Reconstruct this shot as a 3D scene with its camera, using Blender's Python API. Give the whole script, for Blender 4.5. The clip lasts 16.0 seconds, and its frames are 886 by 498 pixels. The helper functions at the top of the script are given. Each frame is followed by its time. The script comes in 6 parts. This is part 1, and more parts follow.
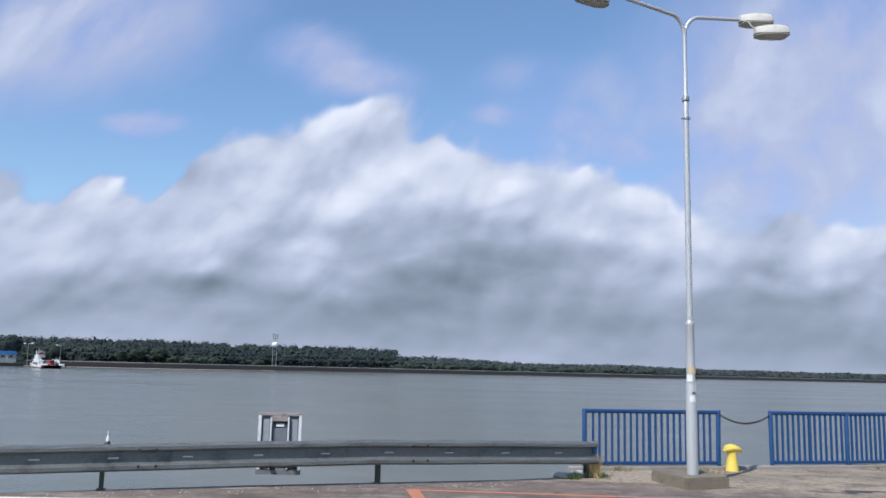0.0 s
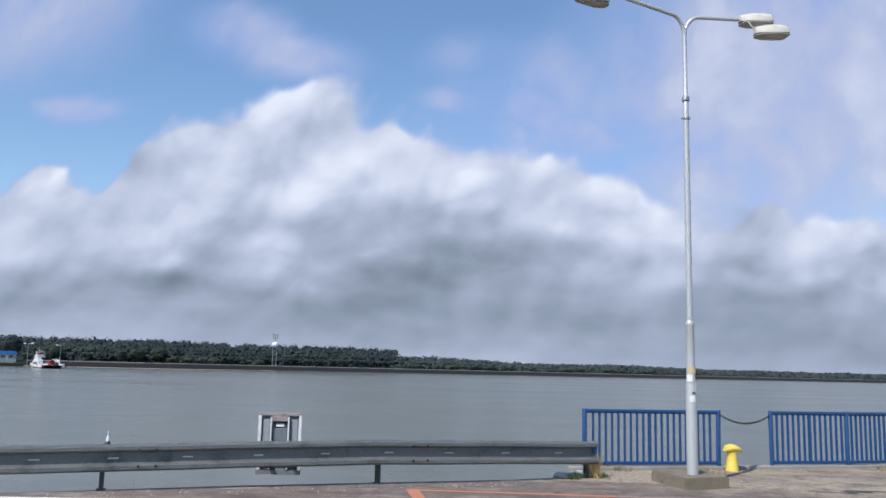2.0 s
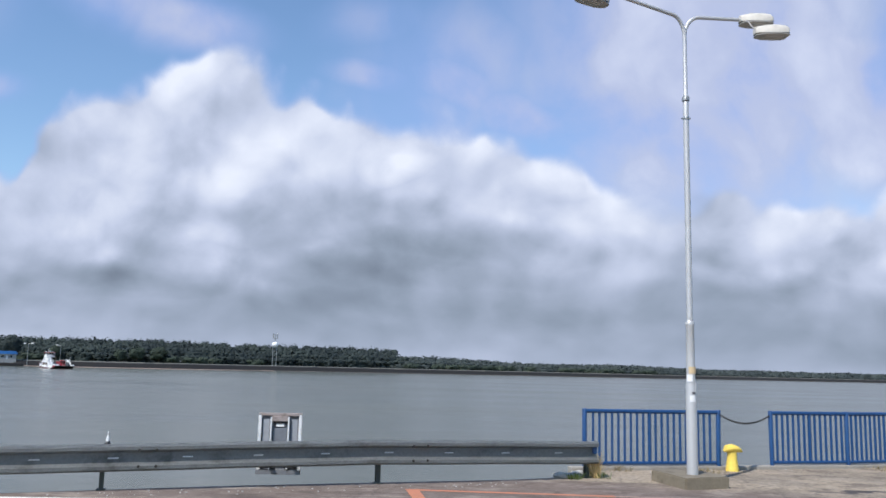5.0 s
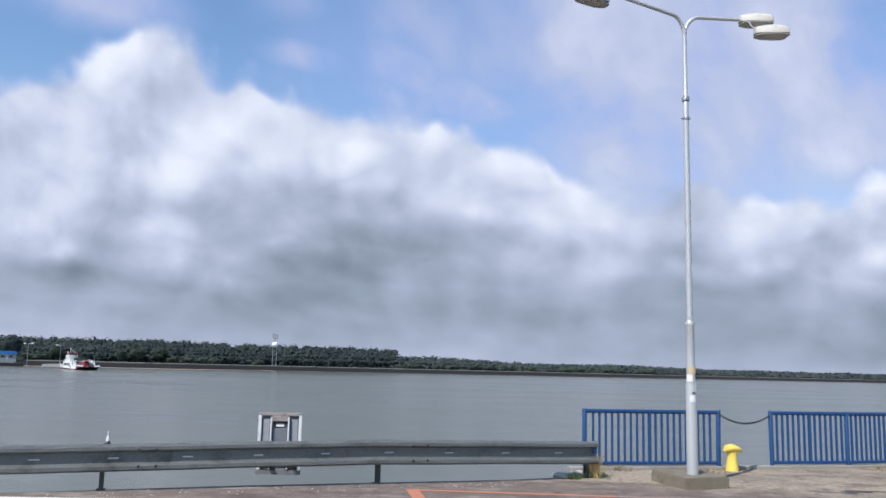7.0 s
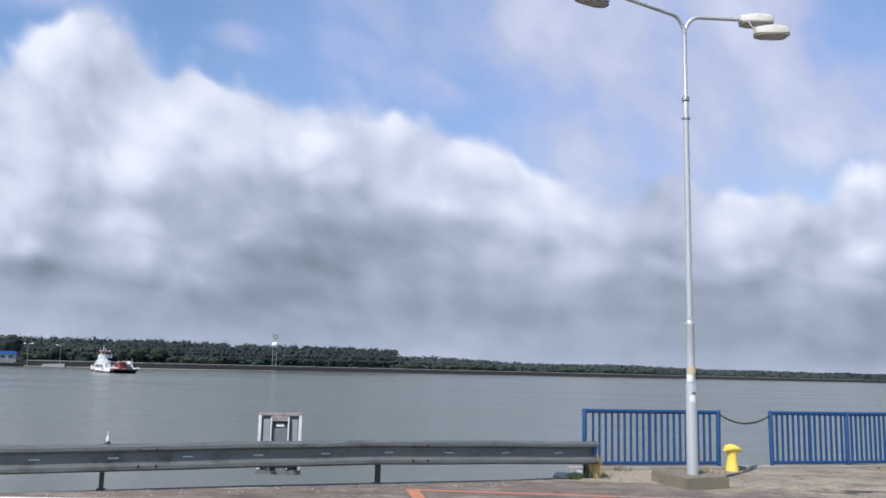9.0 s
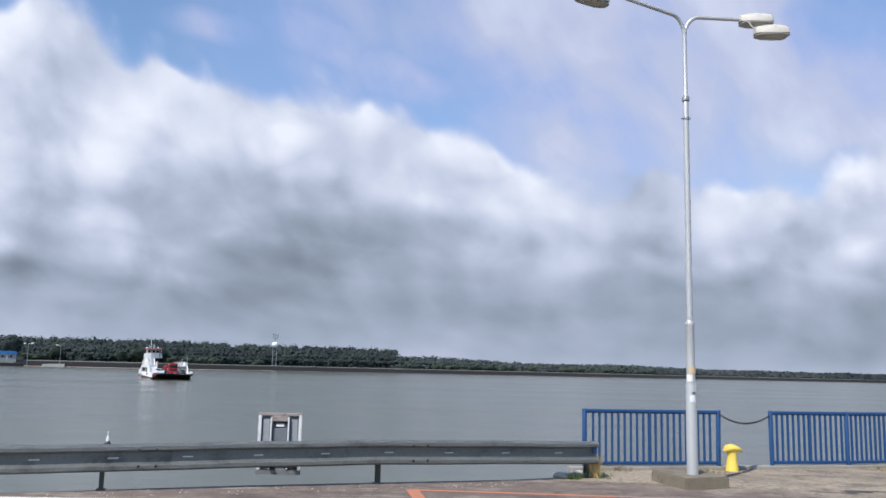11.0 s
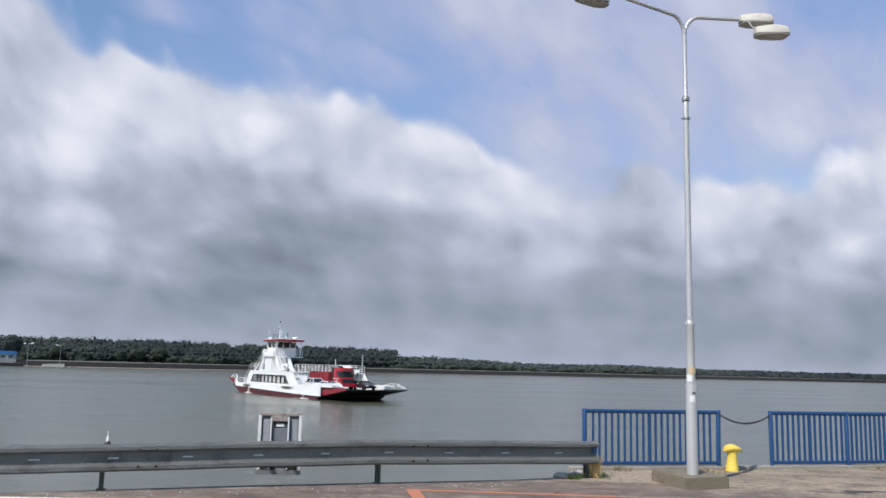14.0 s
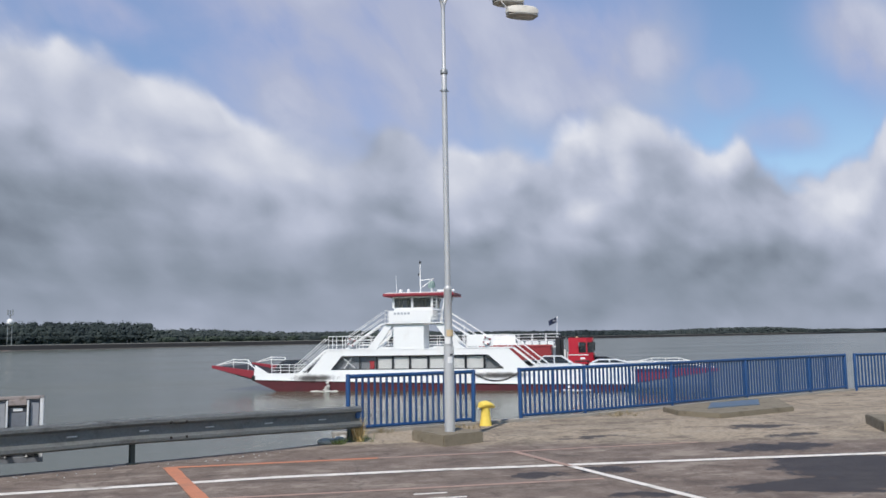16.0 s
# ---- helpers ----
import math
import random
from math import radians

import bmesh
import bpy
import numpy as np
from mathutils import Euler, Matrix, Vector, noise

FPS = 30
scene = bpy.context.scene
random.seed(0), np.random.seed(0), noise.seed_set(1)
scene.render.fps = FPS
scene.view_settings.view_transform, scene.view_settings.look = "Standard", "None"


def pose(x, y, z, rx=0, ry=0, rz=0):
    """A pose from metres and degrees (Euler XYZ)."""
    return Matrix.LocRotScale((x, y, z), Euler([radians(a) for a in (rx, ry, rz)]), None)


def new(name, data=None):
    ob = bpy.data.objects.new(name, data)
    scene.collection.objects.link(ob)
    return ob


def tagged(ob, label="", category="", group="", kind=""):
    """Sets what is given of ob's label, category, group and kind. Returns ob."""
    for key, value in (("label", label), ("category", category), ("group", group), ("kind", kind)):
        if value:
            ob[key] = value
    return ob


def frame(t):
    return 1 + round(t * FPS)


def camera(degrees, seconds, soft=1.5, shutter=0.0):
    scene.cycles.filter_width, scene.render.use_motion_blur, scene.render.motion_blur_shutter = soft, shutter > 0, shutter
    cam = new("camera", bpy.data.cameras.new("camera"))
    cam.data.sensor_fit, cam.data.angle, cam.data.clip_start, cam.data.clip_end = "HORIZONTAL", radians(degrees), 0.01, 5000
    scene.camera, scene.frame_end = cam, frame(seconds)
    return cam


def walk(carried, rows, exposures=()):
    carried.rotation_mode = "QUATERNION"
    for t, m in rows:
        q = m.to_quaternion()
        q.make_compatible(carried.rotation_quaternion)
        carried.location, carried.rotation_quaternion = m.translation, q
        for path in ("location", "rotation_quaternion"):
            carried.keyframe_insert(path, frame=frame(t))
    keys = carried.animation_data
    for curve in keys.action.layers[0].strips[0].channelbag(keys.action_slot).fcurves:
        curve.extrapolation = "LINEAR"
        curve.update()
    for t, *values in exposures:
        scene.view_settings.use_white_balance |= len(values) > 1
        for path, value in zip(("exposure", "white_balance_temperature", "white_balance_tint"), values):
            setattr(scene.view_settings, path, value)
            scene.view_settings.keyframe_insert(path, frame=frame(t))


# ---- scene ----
# camera on a quay, held still, then swung to the right at the end
EYE = (0.0, 0.0, 1.68)
WATER_Z = -2.32
cam = camera(55.663, 16.0, soft=1.6)
walk(cam, [
    (0.0, pose(*EYE, 98.150, -1.366, -0.196)),
    (8.0, pose(*EYE, 98.150, -1.366, -0.196)),
    (15.3, pose(*EYE, 98.150, -1.366, -0.196)),
    (15.4, pose(*EYE, 98.150, -1.366, -0.220)),
    (15.5, pose(*EYE, 98.148, -1.420, -0.631)),
    (15.6, pose(*EYE, 97.957, -1.374, -3.378)),
    (15.7, pose(*EYE, 96.815, 0.182, -8.379)),
    (15.8, pose(*EYE, 96.082, 0.606, -11.835)),
    (15.9, pose(*EYE, 96.005, 0.763, -14.250)),
    (16.0, pose(*EYE, 96.037, 0.888, -16.106)),
], exposures=[(0.0, -0.13, 5950, 11), (2.8, -0.12, 6030, 11), (4.0, -0.04, 6050, 11), (12.5, -0.03, 6250, 11), (14.0, -0.16, 6350, 11), (14.8, -0.26, 6350, 11), (16.0, -0.31, 6350, 11)])

# daylight: broken cloud, sun behind the viewer's left shoulder
SUN_EL = radians(51)
SUN_TO = Vector((0.60 * math.cos(SUN_EL), 0.80 * math.cos(SUN_EL), -math.sin(SUN_EL)))
sun_data = bpy.data.lights.new("sun", "SUN")
sun_data.energy, sun_data.angle, sun_data.color = 5.0, radians(0.6), (1.0, 0.94, 0.85)
sun = new("sun", sun_data)
sun.rotation_euler = SUN_TO.to_track_quat("-Z", "Y").to_euler()
world = bpy.data.worlds.new("daylight")
scene.world = world
world.use_nodes = True
wn = world.node_tree.nodes
sky_tex = wn.new("ShaderNodeTexSky")
sky_tex.sky_type, sky_tex.sun_disc = "NISHITA", False
sky_tex.sun_elevation = SUN_EL
sky_tex.sun_rotation = math.atan2(-SUN_TO.x, -SUN_TO.y)
sky_tex.air_density, sky_tex.dust_density, sky_tex.ozone_density = 1.2, 0.10, 3.5
wn["Background"].inputs["Strength"].default_value = 0.15
world.node_tree.links.new(sky_tex.outputs[0], wn["Background"].inputs[0])


# ---- materials ----
def nodes_of(name):
    m = bpy.data.materials.new(name)
    m.use_nodes = True
    return m, m.node_tree.nodes, m.node_tree.links, m.node_tree.nodes["Principled BSDF"]


def noise_node(n, l, coord, scale, detail=4.0, rough=0.55):
    t = n.new("ShaderNodeTexNoise")
    t.inputs["Scale"].default_value, t.inputs["Detail"].default_value, t.inputs["Roughness"].default_value = scale, detail, rough
    l.new(coord, t.inputs["Vector"])
    return t.outputs["Fac"]


def ramp_node(n, l, fac, stops):
    r = n.new("ShaderNodeValToRGB")
    e = r.color_ramp.elements
    while len(e) < len(stops):
        e.new(0.5)
    for el, (p, c) in zip(e, stops):
        el.position, el.color = p, (*c, 1) if len(c) == 3 else c
    l.new(fac, r.inputs[0])
    return r.outputs["Color"]


def mix_node(n, l, fac, a, b, mode="MIX"):
    m = n.new("ShaderNodeMix")
    m.data_type, m.blend_type = "RGBA", mode
    for sock, v in ((m.inputs[0], fac), (m.inputs[6], a), (m.inputs[7], b)):
        if hasattr(v, "is_linked"):
            l.new(v, sock)
        elif isinstance(v, tuple):
            sock.default_value = (*v, 1)
        else:
            sock.default_value = v
    return m.outputs[2]


def math_node(n, l, op, a, b=0.0, c=0.0):
    m = n.new("ShaderNodeMath")
    m.operation = op
    for sock, v in zip(m.inputs, (a, b, c)):
        if hasattr(v, "is_linked"):
            l.new(v, sock)
        else:
            sock.default_value = v
    return m.outputs[0]


def range_node(n, l, v, a, b, c=0.0, d=1.0, smooth=True):
    m = n.new("ShaderNodeMapRange")
    m.interpolation_type = "SMOOTHSTEP" if smooth else "LINEAR"
    l.new(v, m.inputs[0])
    for i, x in zip((1, 2, 3, 4), (a, b, c, d)):
        m.inputs[i].default_value = x
    return m.outputs[0]


def surface(name, base, rough=0.6, metal=0.0, worn=None, amount=0.35, grain=40.0, broad=2.0, bump=0.15, coat=0.0, spread=0.18):
    """A painted, metal or mineral surface: base colour with fine grain, broad weathering and patches of the worn colour."""
    m, n, l, p = nodes_of(name)
    co = n.new("ShaderNodeTexCoord").outputs["Object"]
    fine, wide = noise_node(n, l, co, grain, 6), noise_node(n, l, co, broad, 5, 0.65)
    dark = tuple(c * (1 - spread) for c in base)
    light = tuple(min(1, c * (1 + spread)) for c in base)
    col = mix_node(n, l, fine, dark, light)
    worn = worn or tuple(c * 0.55 for c in base)
    col = mix_node(n, l, math_node(n, l, "MULTIPLY", range_node(n, l, wide, 0.5, 0.75), amount), col, worn)
    l.new(col, p.inputs["Base Color"])
    l.new(math_node(n, l, "ADD", math_node(n, l, "MULTIPLY", wide, 0.25), rough - 0.12), p.inputs["Roughness"])
    p.inputs["Metallic"].default_value = metal
    p.inputs["Coat Weight"].default_value = coat
    if bump:
        b = n.new("ShaderNodeBump")
        b.inputs["Strength"].default_value, b.inputs["Distance"].default_value = bump, 0.01
        l.new(fine, b.inputs["Height"])
        l.new(b.outputs[0], p.inputs["Normal"])
    return m


WHITE_SHIP = surface("ship_white", (0.86, 0.86, 0.845), 0.45, worn=(0.45, 0.36, 0.28), amount=0.22, grain=6, broad=0.5, bump=0.05, spread=0.04)
RED_SHIP = surface("ship_red", (0.085, 0.013, 0.017), 0.55, worn=(0.03, 0.012, 0.012), amount=0.6, grain=5, broad=0.6, bump=0.05)
RED_ROOF = surface("roof_red", (0.25, 0.022, 0.035), 0.5, worn=(0.25, 0.05, 0.05), amount=0.3, grain=8, broad=1.0, bump=0.03)
BLACK_HULL = surface("hull_black", (0.012, 0.011, 0.012), 0.6, worn=(0.05, 0.03, 0.02), amount=0.5, grain=5, broad=0.6)
DECK_GREY = surface("deck_grey", (0.10, 0.10, 0.10), 0.75, worn=(0.16, 0.10, 0.07), amount=0.5, grain=10, broad=1.0)
DARK_TRIM = surface("dark_trim", (0.015, 0.015, 0.017), 0.45, grain=20, bump=0.0)
BLUE_PAINT = surface("fence_blue", (0.010, 0.053, 0.16), 0.36, worn=(0.03, 0.075, 0.14), amount=0.45, grain=60, broad=5, bump=0.08)
GALV = surface("galvanised_steel", (0.30, 0.315, 0.32), 0.5, 0.55, worn=(0.13, 0.125, 0.115), amount=0.6, grain=35, broad=3, bump=0.08)
RAIL_STEEL = surface("rail_steel", (0.27, 0.28, 0.275), 0.45, 0.1, worn=(0.06, 0.057, 0.052), amount=0.75, grain=25, broad=2.0, bump=0.1, spread=0.25)
POST_STEEL = surface("post_steel", (0.055, 0.065, 0.058), 0.6, 0.1, worn=(0.03, 0.03, 0.028), amount=0.6, grain=25, broad=4, bump=0.08)
POLE_STEEL = surface("pole_silver", (0.52, 0.52, 0.515), 0.48, 0.35, worn=(0.36, 0.34, 0.31), amount=0.3, grain=14, broad=2.5, bump=0.0, spread=0.05)
LAMP_SHELL = surface("lamp_shell", (0.62, 0.58, 0.50), 0.55, worn=(0.30, 0.28, 0.24), amount=0.5, grain=20, broad=5, bump=0.05)
LAMP_UNDER = surface("lamp_underside", (0.42, 0.40, 0.37), 0.4, grain=30, broad=6, bump=0.0)
CONCRETE = surface("old_concrete", (0.20, 0.168, 0.118), 0.9, worn=(0.085, 0.068, 0.045), amount=0.8, grain=28, broad=3.5, bump=0.6, spread=0.25)
QUAY_STONE = surface("quay_concrete", (0.30, 0.275, 0.235), 0.9, worn=(0.14, 0.12, 0.10), amount=0.7, grain=18, broad=1.2, bump=0.5)
YELLOW = surface("bollard_yellow", (0.82, 0.60, 0.10), 0.45, worn=(0.55, 0.38, 0.08), amount=0.5, grain=25, broad=8, bump=0.1)
RUBBER = surface("rubber", (0.016, 0.016, 0.016), 0.8, grain=30)
CHAIN_STEEL = surface("chain_steel", (0.06, 0.055, 0.05), 0.6, 0.6, grain=30)
TRUCK_RED = surface("truck_red", (0.44, 0.011, 0.028), 0.35, worn=(0.30, 0.03, 0.02), amount=0.2, grain=8, broad=1.5, bump=0.0, coat=0.3, spread=0.06)
TIPPER_RED = surface("tipper_red", (0.27, 0.026, 0.030), 0.5, worn=(0.20, 0.05, 0.045), amount=0.4, grain=8, broad=1.2, bump=0.03)
CAR_WHITE = surface("car_white", (0.78, 0.79, 0.80), 0.3, worn=(0.6, 0.6, 0.6), amount=0.1, grain=6, broad=2, bump=0.0, coat=0.5, spread=0.03)
CAR_DARK = surface("car_dark", (0.018, 0.02, 0.024), 0.3, grain=6, broad=2, bump=0.0, coat=0.5)
STICKER_YELLOW = surface("sticker_yellow", (0.62, 0.47, 0.27), 0.6, worn=(0.6, 0.5, 0.4), amount=0.4, broad=18, bump=0.0)
STICKER_WHITE = surface("sticker_white", (0.78, 0.78, 0.76), 0.6, worn=(0.45, 0.43, 0.40), amount=0.35, broad=18, bump=0.0)
DARK_INK = surface("dark_ink", (0.09, 0.09, 0.10), 0.7, bump=0.0)
SIGN_ALU = surface("sign_aluminium", (0.74, 0.74, 0.73), 0.45, 0.2, worn=(0.26, 0.24, 0.21), amount=0.5, grain=20, broad=6, bump=0.04)
SIGN_RUST = surface("sign_rust", (0.30, 0.255, 0.235), 0.7, 0.1, worn=(0.10, 0.075, 0.062), amount=0.8, grain=20, broad=9, bump=0.06)
SIGN_BACK = surface("sign_back", (0.17, 0.18, 0.20), 0.6, 0.2, worn=(0.09, 0.09, 0.09), amount=0.5, grain=20, broad=6, bump=0.04)
SIGN_GREY = surface("sign_grey", (0.30, 0.31, 0.33), 0.6, 0.2, worn=(0.16, 0.16, 0.16), amount=0.4, grain=20, broad=6, bump=0.04)
ROAD_WHITE = surface("road_white", (0.72, 0.67, 0.60), 0.85, worn=(0.20, 0.165, 0.135), amount=0.95, grain=45, broad=3.2, bump=0.3, spread=0.2)
ROAD_ORANGE = surface("road_orange", (0.50, 0.195, 0.105), 0.8, worn=(0.26, 0.15, 0.10), amount=0.75, grain=45, broad=3.0, bump=0.3, spread=0.2)
ROAD_FADED = surface("road_faded", (0.36, 0.24, 0.19), 0.85, worn=(0.22, 0.18, 0.15), amount=0.95, grain=45, broad=3.0, bump=0.3, spread=0.2)
DIKE_DARK = surface("dike_lining", (0.022, 0.022, 0.022), 0.95, worn=(0.028, 0.024, 0.020), amount=0.5, grain=0.4, broad=0.05, bump=0.2, spread=0.25)
DIKE_PALE = surface("dike_road", (0.15, 0.15, 0.135), 0.9, worn=(0.07, 0.07, 0.06), amount=0.6, grain=0.3, broad=0.03, bump=0.1)
DIKE_FOOT = surface("dike_shingle", (0.11, 0.10, 0.095), 0.9, worn=(0.04, 0.036, 0.034), amount=0.8, grain=0.2, broad=0.02, bump=0.1)
DIKE_RUST = surface("dike_foot", (0.30, 0.235, 0.205), 0.9, worn=(0.13, 0.10, 0.088), amount=0.8, grain=0.2, broad=0.02, bump=0.1)
for dull in (DIKE_DARK, DIKE_PALE, DIKE_FOOT, DIKE_RUST):
    dull.node_tree.nodes["Principled BSDF"].inputs["Specular IOR Level"].default_value = 0.1
GRASS_FAR = surface("far_grass", (0.06, 0.075, 0.035), 0.95, worn=(0.11, 0.10, 0.05), amount=0.6, grain=0.2, broad=0.02, bump=0.0, spread=0.3)
HOUSE_WALL = surface("house_wall", (0.36, 0.36, 0.35), 0.8, grain=1, broad=0.2, bump=0.0)
HOUSE_BLUE = surface("house_blue", (0.05, 0.20, 0.52), 0.5, grain=1, broad=0.2, bump=0.0)
RADOME = surface("radome_white", (0.78, 0.78, 0.77), 0.5, grain=1, broad=0.3, bump=0.0, spread=0.04)
CURTAIN = surface("curtain", (0.86, 0.85, 0.81), 0.9, worn=(0.60, 0.58, 0.54), amount=0.4, grain=5, broad=1.4, bump=0.0)
RED_CLOTH = surface("red_cloth", (0.50, 0.06, 0.07), 0.9, bump=0.0)
BARK = surface("bark", (0.09, 0.07, 0.05), 0.9, grain=8, broad=1)
DRY_GRASS = surface("dry_grass", (0.58, 0.42, 0.19), 0.9, worn=(0.40, 0.30, 0.13), amount=0.6, grain=9, broad=4, bump=0.0, spread=0.3)
THIN_STRAW = surface("thin_straw", (0.26, 0.21, 0.12), 0.9, worn=(0.16, 0.14, 0.07), amount=0.6, grain=9, broad=4, bump=0.0, spread=0.3)
GREEN_GRASS = surface("green_grass", (0.10, 0.14, 0.035), 0.9, worn=(0.20, 0.18, 0.06), amount=0.6, grain=9, broad=4, bump=0.0, spread=0.3)
ROCK = surface("pale_rock", (0.42, 0.41, 0.38), 0.9, worn=(0.22, 0.21, 0.19), amount=0.6, grain=14, broad=4, bump=0.5)
FOAM = surface("foam", (0.62, 0.60, 0.55), 0.7, worn=(0.3, 0.29, 0.25), amount=0.7, grain=8, broad=2, bump=0.3)
def soot_material():
    """Soot that thins out in patches."""
    m, n, l, p = nodes_of("soot")
    co = n.new("ShaderNodeTexCoord").outputs["Object"]
    p.inputs["Base Color"].default_value = (0.035, 0.028, 0.022, 1)
    p.inputs["Roughness"].default_value = 0.9
    mid = n.new("ShaderNodeMapping")
    mid.inputs["Location"].default_value, mid.inputs["Scale"].default_value = (-1, 0, -0.9), (2, 0, 1.8)
    l.new(n.new("ShaderNodeTexCoord").outputs["Generated"], mid.inputs[0])
    ln = n.new("ShaderNodeVectorMath")
    ln.operation = "LENGTH"
    l.new(mid.outputs[0], ln.inputs[0])
    ragged = math_node(n, l, "MULTIPLY_ADD", noise_node(n, l, co, 1.6, 7, 0.6), 0.9, math_node(n, l, "SUBTRACT", ln.outputs["Value"], 0.45))
    l.new(range_node(n, l, ragged, 0.95, 0.15, 0.0, 0.5), p.inputs["Alpha"])
    return m


SOOT = soot_material()
LETTER_GREY = surface("letter_grey", (0.42, 0.44, 0.47), 0.7, bump=0.0)
FLAG_CLOTH = surface("flag_cloth", (0.035, 0.05, 0.11), 0.8, worn=(0.6, 0.6, 0.62), amount=0.8, grain=3, broad=2.4, bump=0.0)


def glass_material(name, alpha):
    m, n, l, p = nodes_of(name)
    p.inputs["Base Color"].default_value = (0.03, 0.037, 0.042, 1)
    p.inputs["Roughness"].default_value = 0.06
    p.inputs["Alpha"].default_value = alpha
    return m


def foliage_material(name, dark, light):
    m, n, l, p = nodes_of(name)
    geo = n.new("ShaderNodeNewGeometry")
    co = n.new("ShaderNodeTexCoord").outputs["Object"]
    isl = geo.outputs["Random Per Island"]
    wide = noise_node(n, l, co, 0.035, 4)
    fac = math_node(n, l, "MULTIPLY_ADD", isl, 0.25, math_node(n, l, "MULTIPLY", range_node(n, l, wide, 0.3, 0.7), 0.75))
    l.new(mix_node(n, l, fac, dark, light), p.inputs["Base Color"])
    p.inputs["Roughness"].default_value = 0.8
    p.inputs["Specular IOR Level"].default_value = 0.2
    return m


def water_material():
    m, n, l, p = nodes_of("river_water")
    co = n.new("ShaderNodeTexCoord").outputs["Object"]
    mp = n.new("ShaderNodeMapping")
    mp.inputs["Scale"].default_value = (0.55, 1.0, 1.0)
    mp.inputs["Rotation"].default_value = (0, 0, radians(12))
    l.new(co, mp.inputs[0])
    streak = n.new("ShaderNodeMapping")
    streak.inputs["Scale"].default_value = (0.010, 0.034, 1.0)
    streak.inputs["Rotation"].default_value = (0, 0, radians(-8))
    l.new(co, streak.inputs[0])
    wide = noise_node(n, l, streak.outputs[0], 1.0, 5, 0.6)
    chop = noise_node(n, l, mp.outputs[0], 2.2, 4, 0.6)
    swell = noise_node(n, l, mp.outputs[0], 0.35, 3, 0.5)
    l.new(mix_node(n, l, wide, (0.070, 0.076, 0.050), (0.105, 0.110, 0.074)), p.inputs["Base Color"])
    l.new(range_node(n, l, wide, 0.3, 0.7, 0.13, 0.24), p.inputs["Roughness"])
    p.inputs["IOR"].default_value = 1.333
    p.inputs["Specular IOR Level"].default_value = 0.45
    h = math_node(n, l, "MULTIPLY_ADD", swell, 1.6, math_node(n, l, "MULTIPLY", chop, 0.5))
    b = n.new("ShaderNodeBump")
    b.inputs["Strength"].default_value, b.inputs["Distance"].default_value = 0.38, 0.10
    l.new(h, b.inputs["Height"])
    l.new(b.outputs[0], p.inputs["Normal"])
    return m


